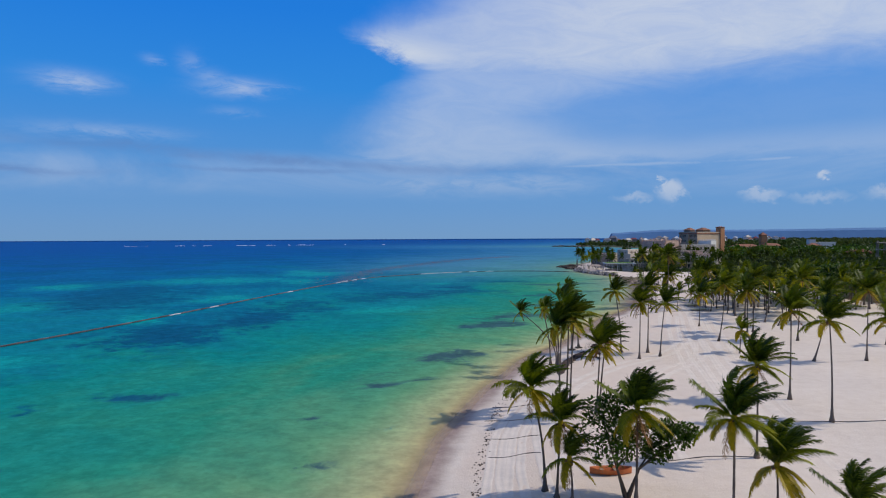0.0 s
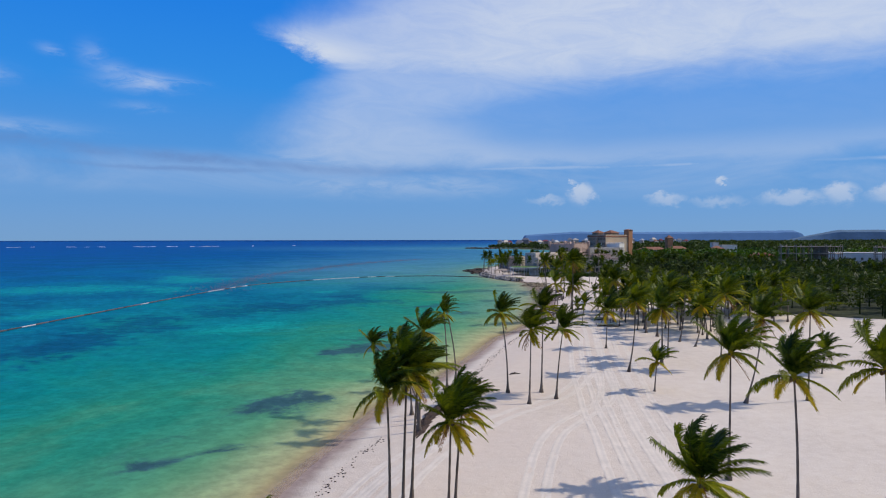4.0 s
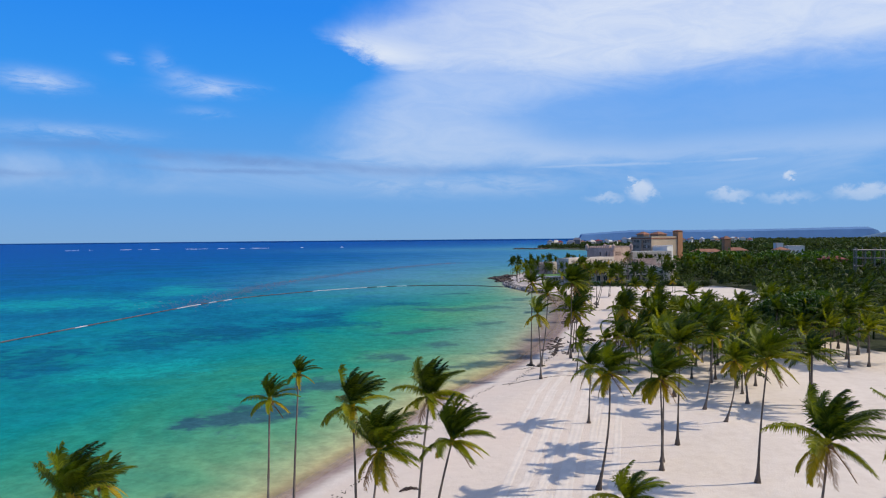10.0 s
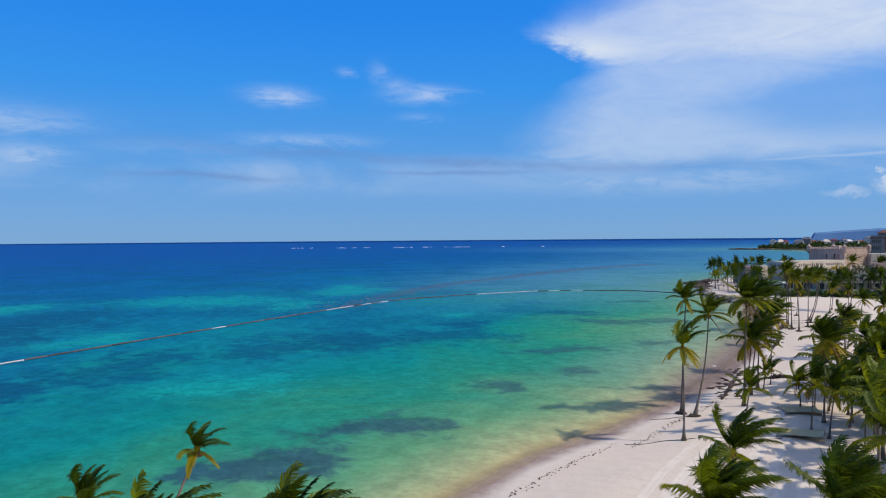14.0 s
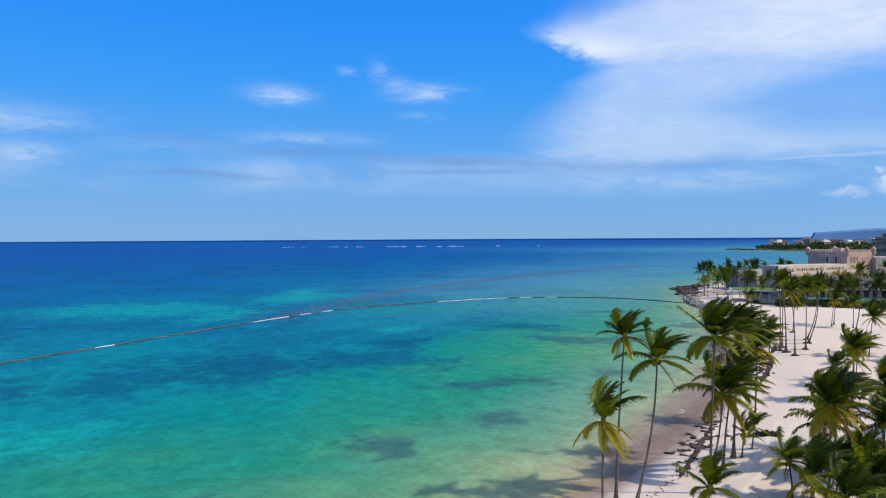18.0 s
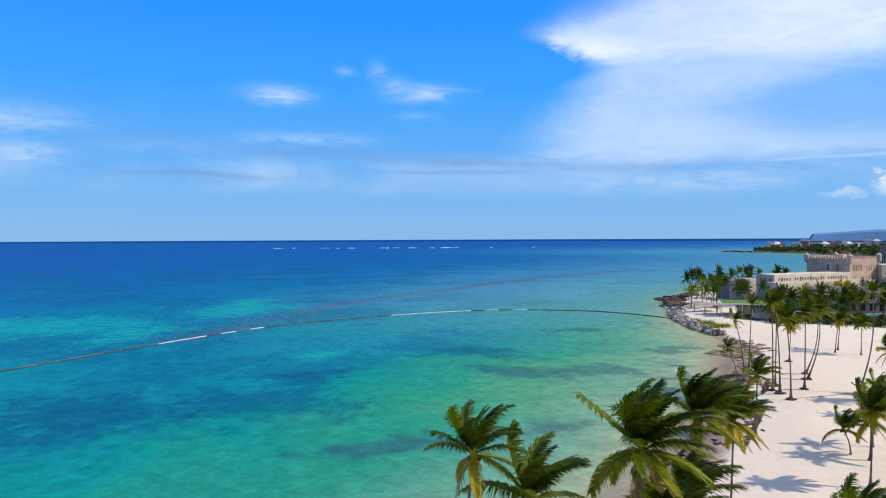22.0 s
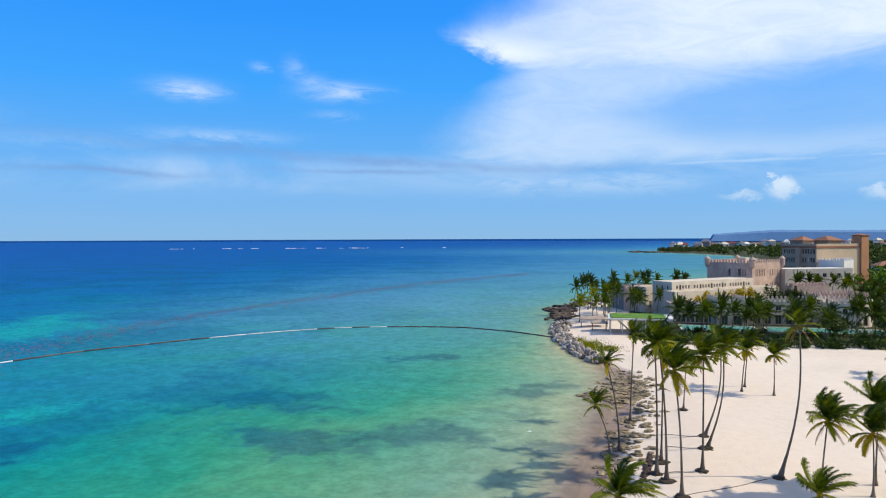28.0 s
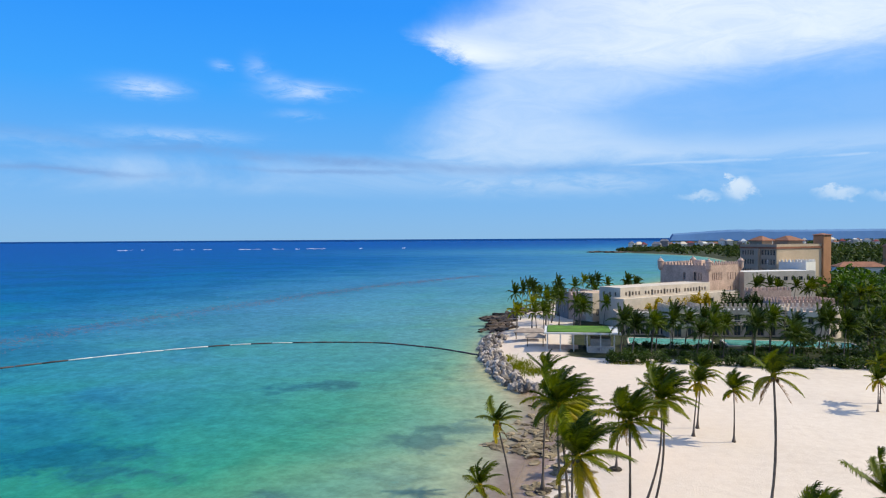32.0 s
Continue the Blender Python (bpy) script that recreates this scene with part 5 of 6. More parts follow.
box(bm, 0.5, -0.9, 3.0, 18.6, -0.003, 3.25, 0.04)
part("balcony_slab", bm, M_PALE, garden)
for k in range(19):
    bm = bmesh.new()
    box(bm, 0.7 + k * 0.98, -0.88, 3.25, 0.82 + k * 0.98, -0.76, 4.1)
    part("baluster", bm, M_PALE, garden)
bm = bmesh.new()
box(bm, 0.6, -0.92, 4.1, 18.5, -0.72, 4.22)
part("balcony_rail", bm, M_PALE, garden)
rnd = empty("round_bastion", pose(105.0, 428.0, 0), "round pale stone bastion with battlements and dark openings", "tower")
for i in range(16):
    a0, a1 = 2 * math.pi * i / 16, 2 * math.pi * (i + 1) / 16
    q0, q1 = Vector((7.2 * math.cos(a0), 7.2 * math.sin(a0), 0)), Vector((7.2 * math.cos(a1), 7.2 * math.sin(a1), 0))
    seg = (q1 - q0).length
    m = Matrix.Translation(q0) @ Euler((0, 0, math.atan2(q1.y - q0.y, q1.x - q0.x))).to_matrix().to_4x4()
    hs = [(0.6, 0.4, 2.2, 2.7), (0.8, 3.6, 2.0, 5.2)] if i % 2 else []
    part("wall", wall_with_openings(seg, 6.6, 0.4, hs), M_PALE, rnd).matrix_basis = m
    for q in hs:
        window(rnd, q, m, M_TAUPE)
    for k in range(2):
        part("merlon", merlon(M_PALE), None, rnd).matrix_basis = m @ Matrix.Translation(((k + 0.5) * seg / 2, 0.2, 6.6))
bm = bmesh.new()
bmesh.ops.create_circle(bm, cap_ends=True, segments=32, radius=6.75, matrix=pose(0, 0, 5.6))
part("roof", bm, M_STONE, rnd)
block("rear_range", (101.5, 441.0), (117.0, 446.5), 8.0, 7.0, "pink stone range behind the bastion, with battlements", M_STONE, "building", crenel=True, roof_mat=M_STONE)
block("link_wall", (96.6, 453.4), (109.0, 459.0), 3.0, 9.2, "pink stone wall with battlements over the planting", M_STONE, "wall", crenel=True)
block("long_range", (100.6, 482.4), (125.5, 493.4), 9.0, 13.4, "pale two-storey range linking the keep to the hotel", M_PALE, "building", front=row(7, 5.5, 26.0, 10.2, 1.6, 1.4), roof_mat=M_WHITE, roof_drop=0.10, frame_mat=M_TAUPE)
block("plant_block", (113.4, 509.0), (124.6, 501.0), 9.0, 15.9, "white block with a low battlement", M_WHITE, "building", crenel=True)
# the big hotel
win = []
for z in (8.0, 11.4, 14.8, 18.2):
    win += row(6, 0.6, 7.4, z, 0.65, 1.8) + row(5, 9.2, 15.2, z, 0.8, 1.9)
hotel = block("hotel", (106.3, 517.8), (116.1, 505.6), 26.0, 22.2, "tall beige hotel with rows of windows and terracotta roofs", M_BEIGE, "hotel", front=win, roof_mat=M_PALE, frame_mat=M_TAUPE)
# the front wall takes the darker beige, with its shade painted in
for w in [c for c in hotel.children if c.name.startswith("wall")][:1]:
    w.data.materials[0] = M_BEIGE_SHADED
for x0, y0, x1, y1 in ((3.0, 1.5, 8.5, 7.0), (6.5, 10.0, 13.0, 18.0)):
    bm = bmesh.new()
    box(bm, x0, y0, 21.6, x1, y1, 23.4)
    part("penthouse", bm, M_TAUPE, hotel)
    hip_roof(hotel, x0, y0, x1, y1, 23.4, 1.9, M_TILE)
for q in ((-0.25, -0.25, 15.9, -0.003), (15.65, -0.003, 15.9, 26.0)):
    bm = bmesh.new()
    box(bm, q[0], q[1], 20.6, q[2], q[3], 21.3)
    part("cornice", bm, M_TILE, hotel, "terracotta band below the parapet")
bm = bmesh.new()
box(bm, 6.9, -1.2, 0.0, 8.9, -0.003, 20.6, 0.1)
part("stair_bay", bm, M_BEIGE_SHADED, hotel)
bm = bmesh.new()
box(bm, 12.2, 25.0, 0.0, 16.4, 29.6, 25.4, 0.1)
part("tower", bm, M_ORANGE, hotel, "terracotta-coloured corner tower")
hip_roof(hotel, 12.2, 25.0, 16.4, 29.6, 25.4, 0.8, M_TILE, 0.3)

# the grass-roofed beach pavilion
pav = empty("beach_pavilion", pose(41.0, 391.0, 0, 0, 0, 3), "open beach pavilion with a flat green grass roof on white posts", "pavilion")
bm = bmesh.new()
box(bm, 0, 0, 3.9, 16.6, 11.6, 4.3, 0.04)
part("roof", bm, M_WHITE, pav, "white roof slab")
bm = bmesh.new()
box(bm, 0.6, 0.5, 4.304, 14.6, 11.1, 4.5, 0.06)
part("roof_lawn", bm, M_LAWN, pav, "bright green grass on the roof")
for i in range(6):
    for y in (0.6, 10.8):
        bm = bmesh.new()
        box(bm, 0.5 + i * 2.9, y - 0.12, 0, 0.74 + i * 2.9, y + 0.12, 3.9, 0.02)
        part("post", bm, M_WHITE, pav)
bar = wall_with_openings(5.6, 1.5, 0.25, [(2.0, 0.5, 2.8, 1.1)])
part("bar_wall", bar, M_CONC, pav, "low grey bar wall").matrix_basis = pose(9.4, -0.6, 0)
bm = bmesh.new()
box(bm, 10.2, 2.4, 0, 14.6, 7.5, 2.7, 0.04)
part("bar_block", bm, M_CONC, pav)
bm = bmesh.new()
box(bm, 0.4, 4.0, 0, 7.5, 4.4, 1.0)
part("counter", bm, M_STONE, pav)


def parasol_roof(x, y, w, d, z, label):
    """A low thatched shelter on four poles."""
    th = empty("thatched_shelter", pose(x, y, 0, 0, 0, 5), label, "shelter")
    hip_roof(th, 0, 0, w, d, z, 0.9, M_THATCH, 0.3)
    for px in (0.2, w - 0.2):
        for py in (0.2, d - 0.2):
            bm = bmesh.new()
            box(bm, px - 0.08, py - 0.08, 0, px + 0.08, py + 0.08, z + 0.1)
            part("pole", bm, M_WOOD, th)


parasol_roof(33.0, 405.0, 7.5, 4.0, 2.1, "low thatched beach shelter beside the pavilion")
parasol_roof(36.5, 397.5, 4.0, 3.0, 2.0, "low thatched beach shelter beside the pavilion")


def pool(x0, y0, x1, y1):
    p = empty("swimming_pool", pose(x0, y0, 0.05), "shallow turquoise garden pool with a pale stone rim", "pool")
    bm = bmesh.new()
    w, d = x1 - x0, y1 - y0
    for q in ((-0.4, -0.4, w + 0.4, 0), (-0.4, d, w + 0.4, d + 0.4), (-0.4, 0, 0, d), (w, 0, w + 0.4, d)):
        box(bm, q[0], q[1], -0.4, q[2], q[3], 0.32)
    part("rim", bm, M_PALE, p)
    bm = bmesh.new()
    box(bm, 0.005, 0.005, -0.3, w - 0.005, d - 0.005, 0.24)
    part("pool_water", bm, M_POOL, p, "clear turquoise water")


pool(60.0, 404.0, 79.0, 414.0)
pool(82.0, 405.0, 110.0, 414.5)


def hedge(x0, y0, x1, y1, width, h, seed, label="clipped dark green hedge"):
    rng = random.Random(seed)
    d = Vector((x1 - x0, y1 - y0, 0))
    n = max(2, int(d.length * 1.4))
    blobs = []
    for i in range(n):
        u, k = rng.random(), rng.uniform(0.55, 1.15)
        blobs.append((x0 + d.x * u, y0 + d.y * u + rng.uniform(-0.3, 0.3) * width, h * 0.45 * k, rng.uniform(0.7, 1.6), width * rng.uniform(0.25, 0.5), h * 0.52 * k))
    vs, fs = leaf_cloud(rng, blobs, int(130 * d.length * max(1.0, h / 1.6)), 0.24 if h < 3 else 0.32)
    ob = new("hedge", mesh_from("hedge", vs, fs, M_HEDGE))
    return tagged(ob, label, "hedge")


hedge(54, 381, 116, 382, 4.0, 2.6, 1)
hedge(60, 400, 80, 401, 2.6, 1.5, 2, "low green garden hedge by the pool")
hedge(84, 400, 112, 401, 3.0, 1.6, 3, "low green garden hedge by the pool")
hedge(58, 391, 110, 394, 5.0, 1.6, 4, "bank of mixed green garden shrubs")
hedge(66, 431, 84, 449, 3.6, 8.8, 5, "tall yellow-green planting along the terrace").data.materials[0] = M_FROND_OLD
hedge(86, 446, 100, 451, 5.0, 9.4, 6, "tall green planting between the terrace and the bastion")
hedge(84, 435, 97, 440, 5.0, 8.0, 7, "tall green planting behind the garden front")
hedge(121, 440, 126, 455, 5.0, 7.0, 8, "tall dark planting beside the bastion")

# ---------------------------------------------------------------- farther buildings
def villa(x, y, w, d, h, turn, wall_mat, roof_mat, label, hip=True, base=0.0, rise=2.6):
    v = empty("villa", pose(x, y, base, 0, 0, turn), label, "house", "houses on the far headland")
    for i, (m, length) in enumerate(((Matrix(), w), (pose(w, 0, 0, 0, 0, 90), d), (pose(w, d, 0, 0, 0, 180), w), (pose(0, d, 0, 0, 0, 270), d))):
        hs = row(max(2, int(length / 3.5)), 0.5, length - 0.5, h * 0.2, 1.3, 1.6) + (row(max(2, int(length / 3.5)), 0.5, length - 0.5, h * 0.62, 1.3, 1.6) if h > 5 else [])
        part("wall", wall_with_openings(length, h, 0.3, hs), wall_mat, v).matrix_basis = m
    bm = bmesh.new()
    box(bm, 0.4, 0.4, 0.1, w - 0.4, d - 0.4, h - 0.3)
    part("interior", bm, M_TAUPE, v)
    if hip:
        hip_roof(v, 0, 0, w, d, h, rise, roof_mat)
    else:
        bm = bmesh.new()
        box(bm, -0.2, -0.2, h, w + 0.2, d + 0.2, h + 0.3)
        part("roof", bm, roof_mat, v)
    return v


vr = random.Random(9)
for i in range(46):
    u = i / 45
    x, y = 112 + 560 * u + vr.uniform(-6, 6), 1452 + 470 * u + vr.uniform(0, 60)
    h = vr.choice((9.0, 11.0, 12.5, 14.0))
    villa(x, y, vr.uniform(8, 16), vr.uniform(8, 12), h, vr.uniform(-30, 30), (M_WHITE, M_GREY, M_WHITE, M_PALE)[i % 4], (M_ROOF_GREY, M_PALE, M_RED, M_ROOF_GREY, M_WHITE, M_ROOF_GREY, M_TILE)[i % 7], "far white seaside house with a pitched roof", True, 2.0, vr.uniform(3.0, 5.0))
villa(259, 663, 14, 10, 13.0, 0, M_WHITE, M_WHITE, "white flat-roofed house among the trees", False)
villa(252, 668, 6, 6, 15.5, 0, M_WHITE, M_CONC, "white water tower house among the trees", False)
villa(196, 622, 5, 5, 19.5, 8, M_ORANGE, M_TILE, "terracotta-coloured tower with a tiled cap among the trees", True, 0.0, 2.6)
villa(170, 610, 22, 10, 9.6, 5, M_WHITE, M_TILE, "low white building with a tiled roof among the trees")
villa(204, 640, 16, 10, 10.0, 3, M_BEIGE, M_TILE, "low beige building with a tiled roof among the trees")
villa(246, 650, 10, 10, 10.0, 3, M_WHITE, M_TILE, "low white building with a tiled roof among the trees")
villa(206, 482, 14, 9, 8.0, -10, M_RED, M_RED, "dark red building among the trees", True, 0.0, 2.0)
villa(190, 560, 22, 12, 4.5, -10, M_BEIGE, M_PALE, "low resort building with tiled roof beside the hotel")
villa(226, 590, 26, 12, 5.0, 8, M_WHITE, M_TILE, "low resort building with tiled roof beside the hotel")


def skeleton_frame(x0, y0, x1, y1, depth, floors, fh, label):
    """A concrete frame under construction: slabs on rows of columns."""
    d = Vector((x1 - x0, y1 - y0, 0))
    f = empty("unfinished_building", pose(x0, y0, 0, 0, 0, math.degrees(math.atan2(d.y, d.x))), label, "building")
    w = d.length
    for k in range(1, floors + 1):
        bm = bmesh.new()
        box(bm, 0, 0, k * fh - 0.35, w, depth, k * fh, 0.02)
        part("slab", bm, M_RUST, f)
    n = int(w / 3.6)
    for k in range(floors + 1):
        for i in range(n + 1):
            for y in (0.4, depth / 2, depth - 0.4):
                if k == floors and (i + int(y)) % 2:
                    continue
                bm = bmesh.new()
                x = 0.3 + (w - 0.6) * i / n
                box(bm, x - 0.18, y - 0.18, k * fh, x + 0.18, y + 0.18, (k + 1) * fh - 0.35 if k < floors else k * fh + 1.0)
                part("column", bm, M_RUST, f)
    for k in range(floors):
        bm = bmesh.new()
        box(bm, w * 0.55, depth / 2 - 0.1, k * fh, w * 0.8, depth / 2 + 0.1, (k + 1) * fh - 0.35)
        part("infill_wall", bm, M_RUST, f)
    return f


skeleton_frame(188, 404, 216, 394, 12, 4, 3.8, "unfinished four-storey concrete frame with bare columns")
skeleton_frame(236, 398, 262, 386, 12, 4, 3.7, "unfinished four-storey concrete frame with bare columns")
villa(224, 430, 34, 12, 11.0, -20, M_WHITE, M_WHITE, "long white shed roof on the building site", False)


# ---------------------------------------------------------------- along the shore
def along_line(pts, s):
    """The point s metres along a polyline, and its direction there."""
    for (ax, ay), (bx, by) in zip(pts, pts[1:]):
        d = math.hypot(bx - ax, by - ay)
        if s <= d:
            return Vector((ax + (bx - ax) * s / d, ay + (by - ay) * s / d, 0)), Vector(((bx - ax) / d, (by - ay) / d, 0))
        s -= d
    return None, None


def smooth_line(pts, n):
    """n points of a smooth curve through pts."""
    P = [Vector((*p, 0)) for p in pts]
    P = [P[0] * 2 - P[1]] + P + [P[-1] * 2 - P[-2]]
    out = []
    m = len(P) - 3
    for i in range(n):
        f = m * i / (n - 1)
        k = min(int(f), m - 1)
        t = f - k
        a, b, c, d = P[k:k + 4]
        v = 0.5 * ((2 * b) + (c - a) * t + (2 * a - 5 * b + 4 * c - d) * t * t + (3 * b - a - 3 * c + d) * t ** 3)
        out.append((v.x, v.y))
    return out


# the floating barrier: a chain of long floats, some of them bleached white
BOOM = smooth_line([(-118, 20), (-106, 66), (-97, 114), (-92, 166), (-88, 240), (-81, 318), (-66, 354), (-37, 389), (-6, 400), (13, 396), (28.2, 386.5)], 160)
boom = empty("floating_boom", pose(-88, 240, WATER), "long chain of brown and white floats across the bay", "boom")
FLOAT = []
for mat, r in ((M_FLOAT, 0.19), (M_FLOAT_WHITE, 0.13)):
    vs, fs = tube([(-2.45, 0, 0), (-2.4, 0, 0), (0, 0, 0.03), (2.4, 0, 0), (2.45, 0, 0)], [r * 0.4, r * 0.9, r, r * 0.9, r * 0.4], 7)
    FLOAT.append(mesh_from("float", vs, fs, mat, True))
white_runs = ((271, 288), (291, 300), (302, 307), (354, 377), (380, 384), (388, 392), (396, 402), (225, 230), (168, 172), (150, 154))
s = 1.0
while True:
    p, d = along_line(BOOM, s)
    if p is None:
        break
    ob = part("float", FLOAT[1 if any(a < s < b for a, b in white_runs) else 0], None, boom)
    ob.matrix_basis = Matrix.Translation(p - Vector((-88, 240, 0)) + Vector((0, 0, 0.16))) @ Euler((0, 0, math.atan2(d.y, d.x))).to_matrix().to_4x4()
    s += 5.0

# drifting weed on the water, outside the barrier
rng = random.Random(31)
vs, fs = [], []
drift = smooth_line([(-85, 296), (-90, 345), (-94, 385), (-92, 430), (-82, 490), (-70, 560), (-52, 624), (-22, 700)], 60)
for line, count, width in ((drift, 2800, 3.2), (drift, 2600, 8.0)):
    total = sum(math.hypot(b[0] - a[0], b[1] - a[1]) for a, b in zip(line, line[1:]))
    for i in range(count):
        p, d = along_line(line, rng.uniform(0, total * 0.999))
        c = p + Vector((rng.gauss(0, width), rng.gauss(0, width), WATER + 0.06))
        r = rng.uniform(0.10, 0.36)
        k = len(vs)
        n = 6
        a0 = rng.uniform(0, 6)
        for j in range(n):
            q = r * rng.uniform(0.5, 1.1)
            vs.append((c.x + q * 1.8 * math.cos(a0 + j * 6.283 / n), c.y + q * 0.7 * math.sin(a0 + j * 6.283 / n), c.z))
        vs.append((c.x, c.y, c.z + 0.05))
        fs += [(k + j, k + (j + 1) % n, k + n) for j in range(n)]
tagged(new("drifting_weed", mesh_from("drifting_weed", vs, fs, M_DRIFT)), "reddish-brown weed drifting in a streak on the sea", "seaweed", kind="stuff")

# breakers on the reef
vs, fs = [], []
for i in range(34):
    u = rng.choice((0.06, 0.14, 0.19, 0.27, 0.34, 0.39, 0.43, 0.47, 0.55, 0.62, 0.74, 0.90)) + rng.uniform(-0.025, 0.025)
    c = Vector((-1050 + 720 * u + rng.uniform(-10, 10), 1640 + 310 * u + rng.uniform(-25, 25), WATER + 0.05))
    ln, wd = rng.uniform(2, 9) * (2.2 if i % 9 == 0 else 1.0), rng.uniform(0.6, 1.6)
    k = len(vs)
    n = 8
    for j in range(n + 1):
        t = j / n - 0.5
        w = wd * (1 - (2 * t) ** 2) * rng.uniform(0.5, 1.2)
        for y, z in ((-w, 0), (0, 0.55 * (1 - 4 * t * t)), (w, 0)):
            vs.append((c.x + t * 2 * ln, c.y + y + 6 * t * t, c.z + z))
    for j in range(n):
        for q in range(2):
            b = k + j * 3 + q
            fs.append((b, b + 3, b + 4, b + 1))
for x0, y0, x1, y1, wd in ((33.0, 228.0, 33.8, 230.5, 0.14), (33.0, 300.0, 34.0, 300.6, 0.1)):
    k = len(vs)
    for j in range(7):
        t = j / 6
        w = wd * (0.2 + math.sin(math.pi * t)) * rng.uniform(0.6, 1.2)
        for y in (-w, w):
            vs.append((x0 + (x1 - x0) * t + 0.5 * math.sin(t * 5), y0 + (y1 - y0) * t + y, WATER + 0.08))
    for j in range(6):
        b = k + j * 2
        fs.append((b, b + 2, b + 3, b + 1))
tagged(new("breakers", mesh_from("breakers", vs, fs, M_FOAM)), "white breakers on the far reef and small foam streaks", "waves", kind="stuff")


# boulders and ledges
def boulder(name, seed, mat, flat=0.75, rough=0.45):
    bm = bmesh.new()
    bmesh.ops.create_icosphere(bm, subdivisions=2, radius=0.5)
    off = Vector((seed * 7.3, seed * 3.1, 0))
    for v in bm.verts:
        k = 1 + rough * noise.noise(v.co * 2.2 + off) + 0.3 * rough * noise.noise(v.co * 6 + off)
        v.co = Vector((v.co.x * k * 1.15, v.co.y * k * 0.9, v.co.z * k * flat))
    me = bpy.data.meshes.new(name)
    bm.to_mesh(me)
    bm.free()
    me.materials.append(mat)
    return me


BOULDERS = [boulder("boulder", i, M_ROCK) for i in range(6)]
LEDGES = [boulder("ledge_rock", i + 10, M_CORAL, 0.42, 0.9) for i in range(6)]
DARK_LEDGES = [boulder("ledge_rock", i + 20, M_DARKROCK, 0.5, 0.9) for i in range(6)]
wall = empty("rock_revetment", pose(30, 380, 0), "heaped grey and white boulders guarding the shore", "rocks")
RIP = smooth_line([(40.0, 352), (33.0, 369), (28.8, 385), (26.2, 402), (26.6, 416)], 40)
total = sum(math.hypot(b[0] - a[0], b[1] - a[1]) for a, b in zip(RIP, RIP[1:]))
for i in range(290):
    p, d = along_line(RIP, rng.uniform(0, total * 0.999))
    o = rng.uniform(-1.2, 3.6)
    q = p + Vector((d.y, -d.x, 0)) * o
    r = rng.uniform(0.7, 1.75)
    z = WATER + 0.25 + 0.5 * math.exp(-((o - 0.9) / 1.6) ** 2) * rng.uniform(0.4, 1.9)
    ob = part("boulder", BOULDERS[rng.randrange(6)], None, wall)
    ob.matrix_basis = Matrix.Translation(q - Vector((30, 380, 0)) + Vector((0, 0, z))) @ Euler((rng.uniform(0, 6), rng.uniform(0, 6), rng.uniform(0, 6))).to_matrix().to_4x4() @ Matrix.Diagonal((r, r, r, 1))


def ledges(n, line, spread, lo, hi, label, kinds=None):
    x0, y0 = line[0]
    thing = empty("rock_ledge", pose(x0, y0, 0), label, "rocks")
    pts = smooth_line(line, 30)
    tot = sum(math.hypot(b[0] - a[0], b[1] - a[1]) for a, b in zip(pts, pts[1:]))
    for i in range(n):
        p, d = along_line(pts, rng.uniform(0, tot * 0.999))
        q = p + Vector((d.y, -d.x, 0)) * rng.gauss(0, spread)
        r = rng.uniform(lo, hi)
        ob = part("rock", (kinds or LEDGES)[rng.randrange(6)], None, thing)
        gz = max(ground_z(q.x, q.y), WATER)
        ob.matrix_basis = Matrix.Translation(q - Vector((x0, y0, 0)) + Vector((0, 0, gz + r * 0.06))) @ Euler((rng.uniform(-0.2, 0.2), rng.uniform(-0.2, 0.2), rng.uniform(0, 6))).to_matrix().to_4x4() @ Matrix.Diagonal((r * 1.3, r, r * 0.8, 1))


ledges(270, [(44.4, 282), (45.6, 294), (47.2, 306), (48.2, 320), (48.0, 334), (45.4, 346)], 1.5, 0.3, 1.15, "weathered brown coral rock ledge at the waterline")
ledges(90, [(42.6, 252), (45.0, 266), (45.6, 278)], 1.3, 0.25, 0.8, "low dark brown rocks and roots at the waterline", DARK_LEDGES)
ledges(130, [(42.5, 320), (45.0, 330), (46, 338)], 1.9, 0.5, 1.5, "weathered brown coral rock ledge at the waterline")
ledges(60, [(34.5, 203), (36.0, 216), (37.2, 228)], 1.1, 0.3, 0.85, "low dark brown rock ledge under the palms", DARK_LEDGES)
ledges(110, [(26, 424), (25, 440), (23.5, 456), (25, 470), (30, 484)], 2.0, 1.0, 3.0, "dark coral rock shelf round the headland", DARK_LEDGES)
ledges(70, [(44, 1392), (60, 1396), (76, 1392), (100, 1368)], 7.0, 3.0, 8.0, "low dark rock spit off the far headland", DARK_LEDGES)
ledges(60, [(25, 446), (19, 456), (23, 462)], 1.4, 1.0, 2.8, "dark coral rock shelf round the headland", DARK_LEDGES)

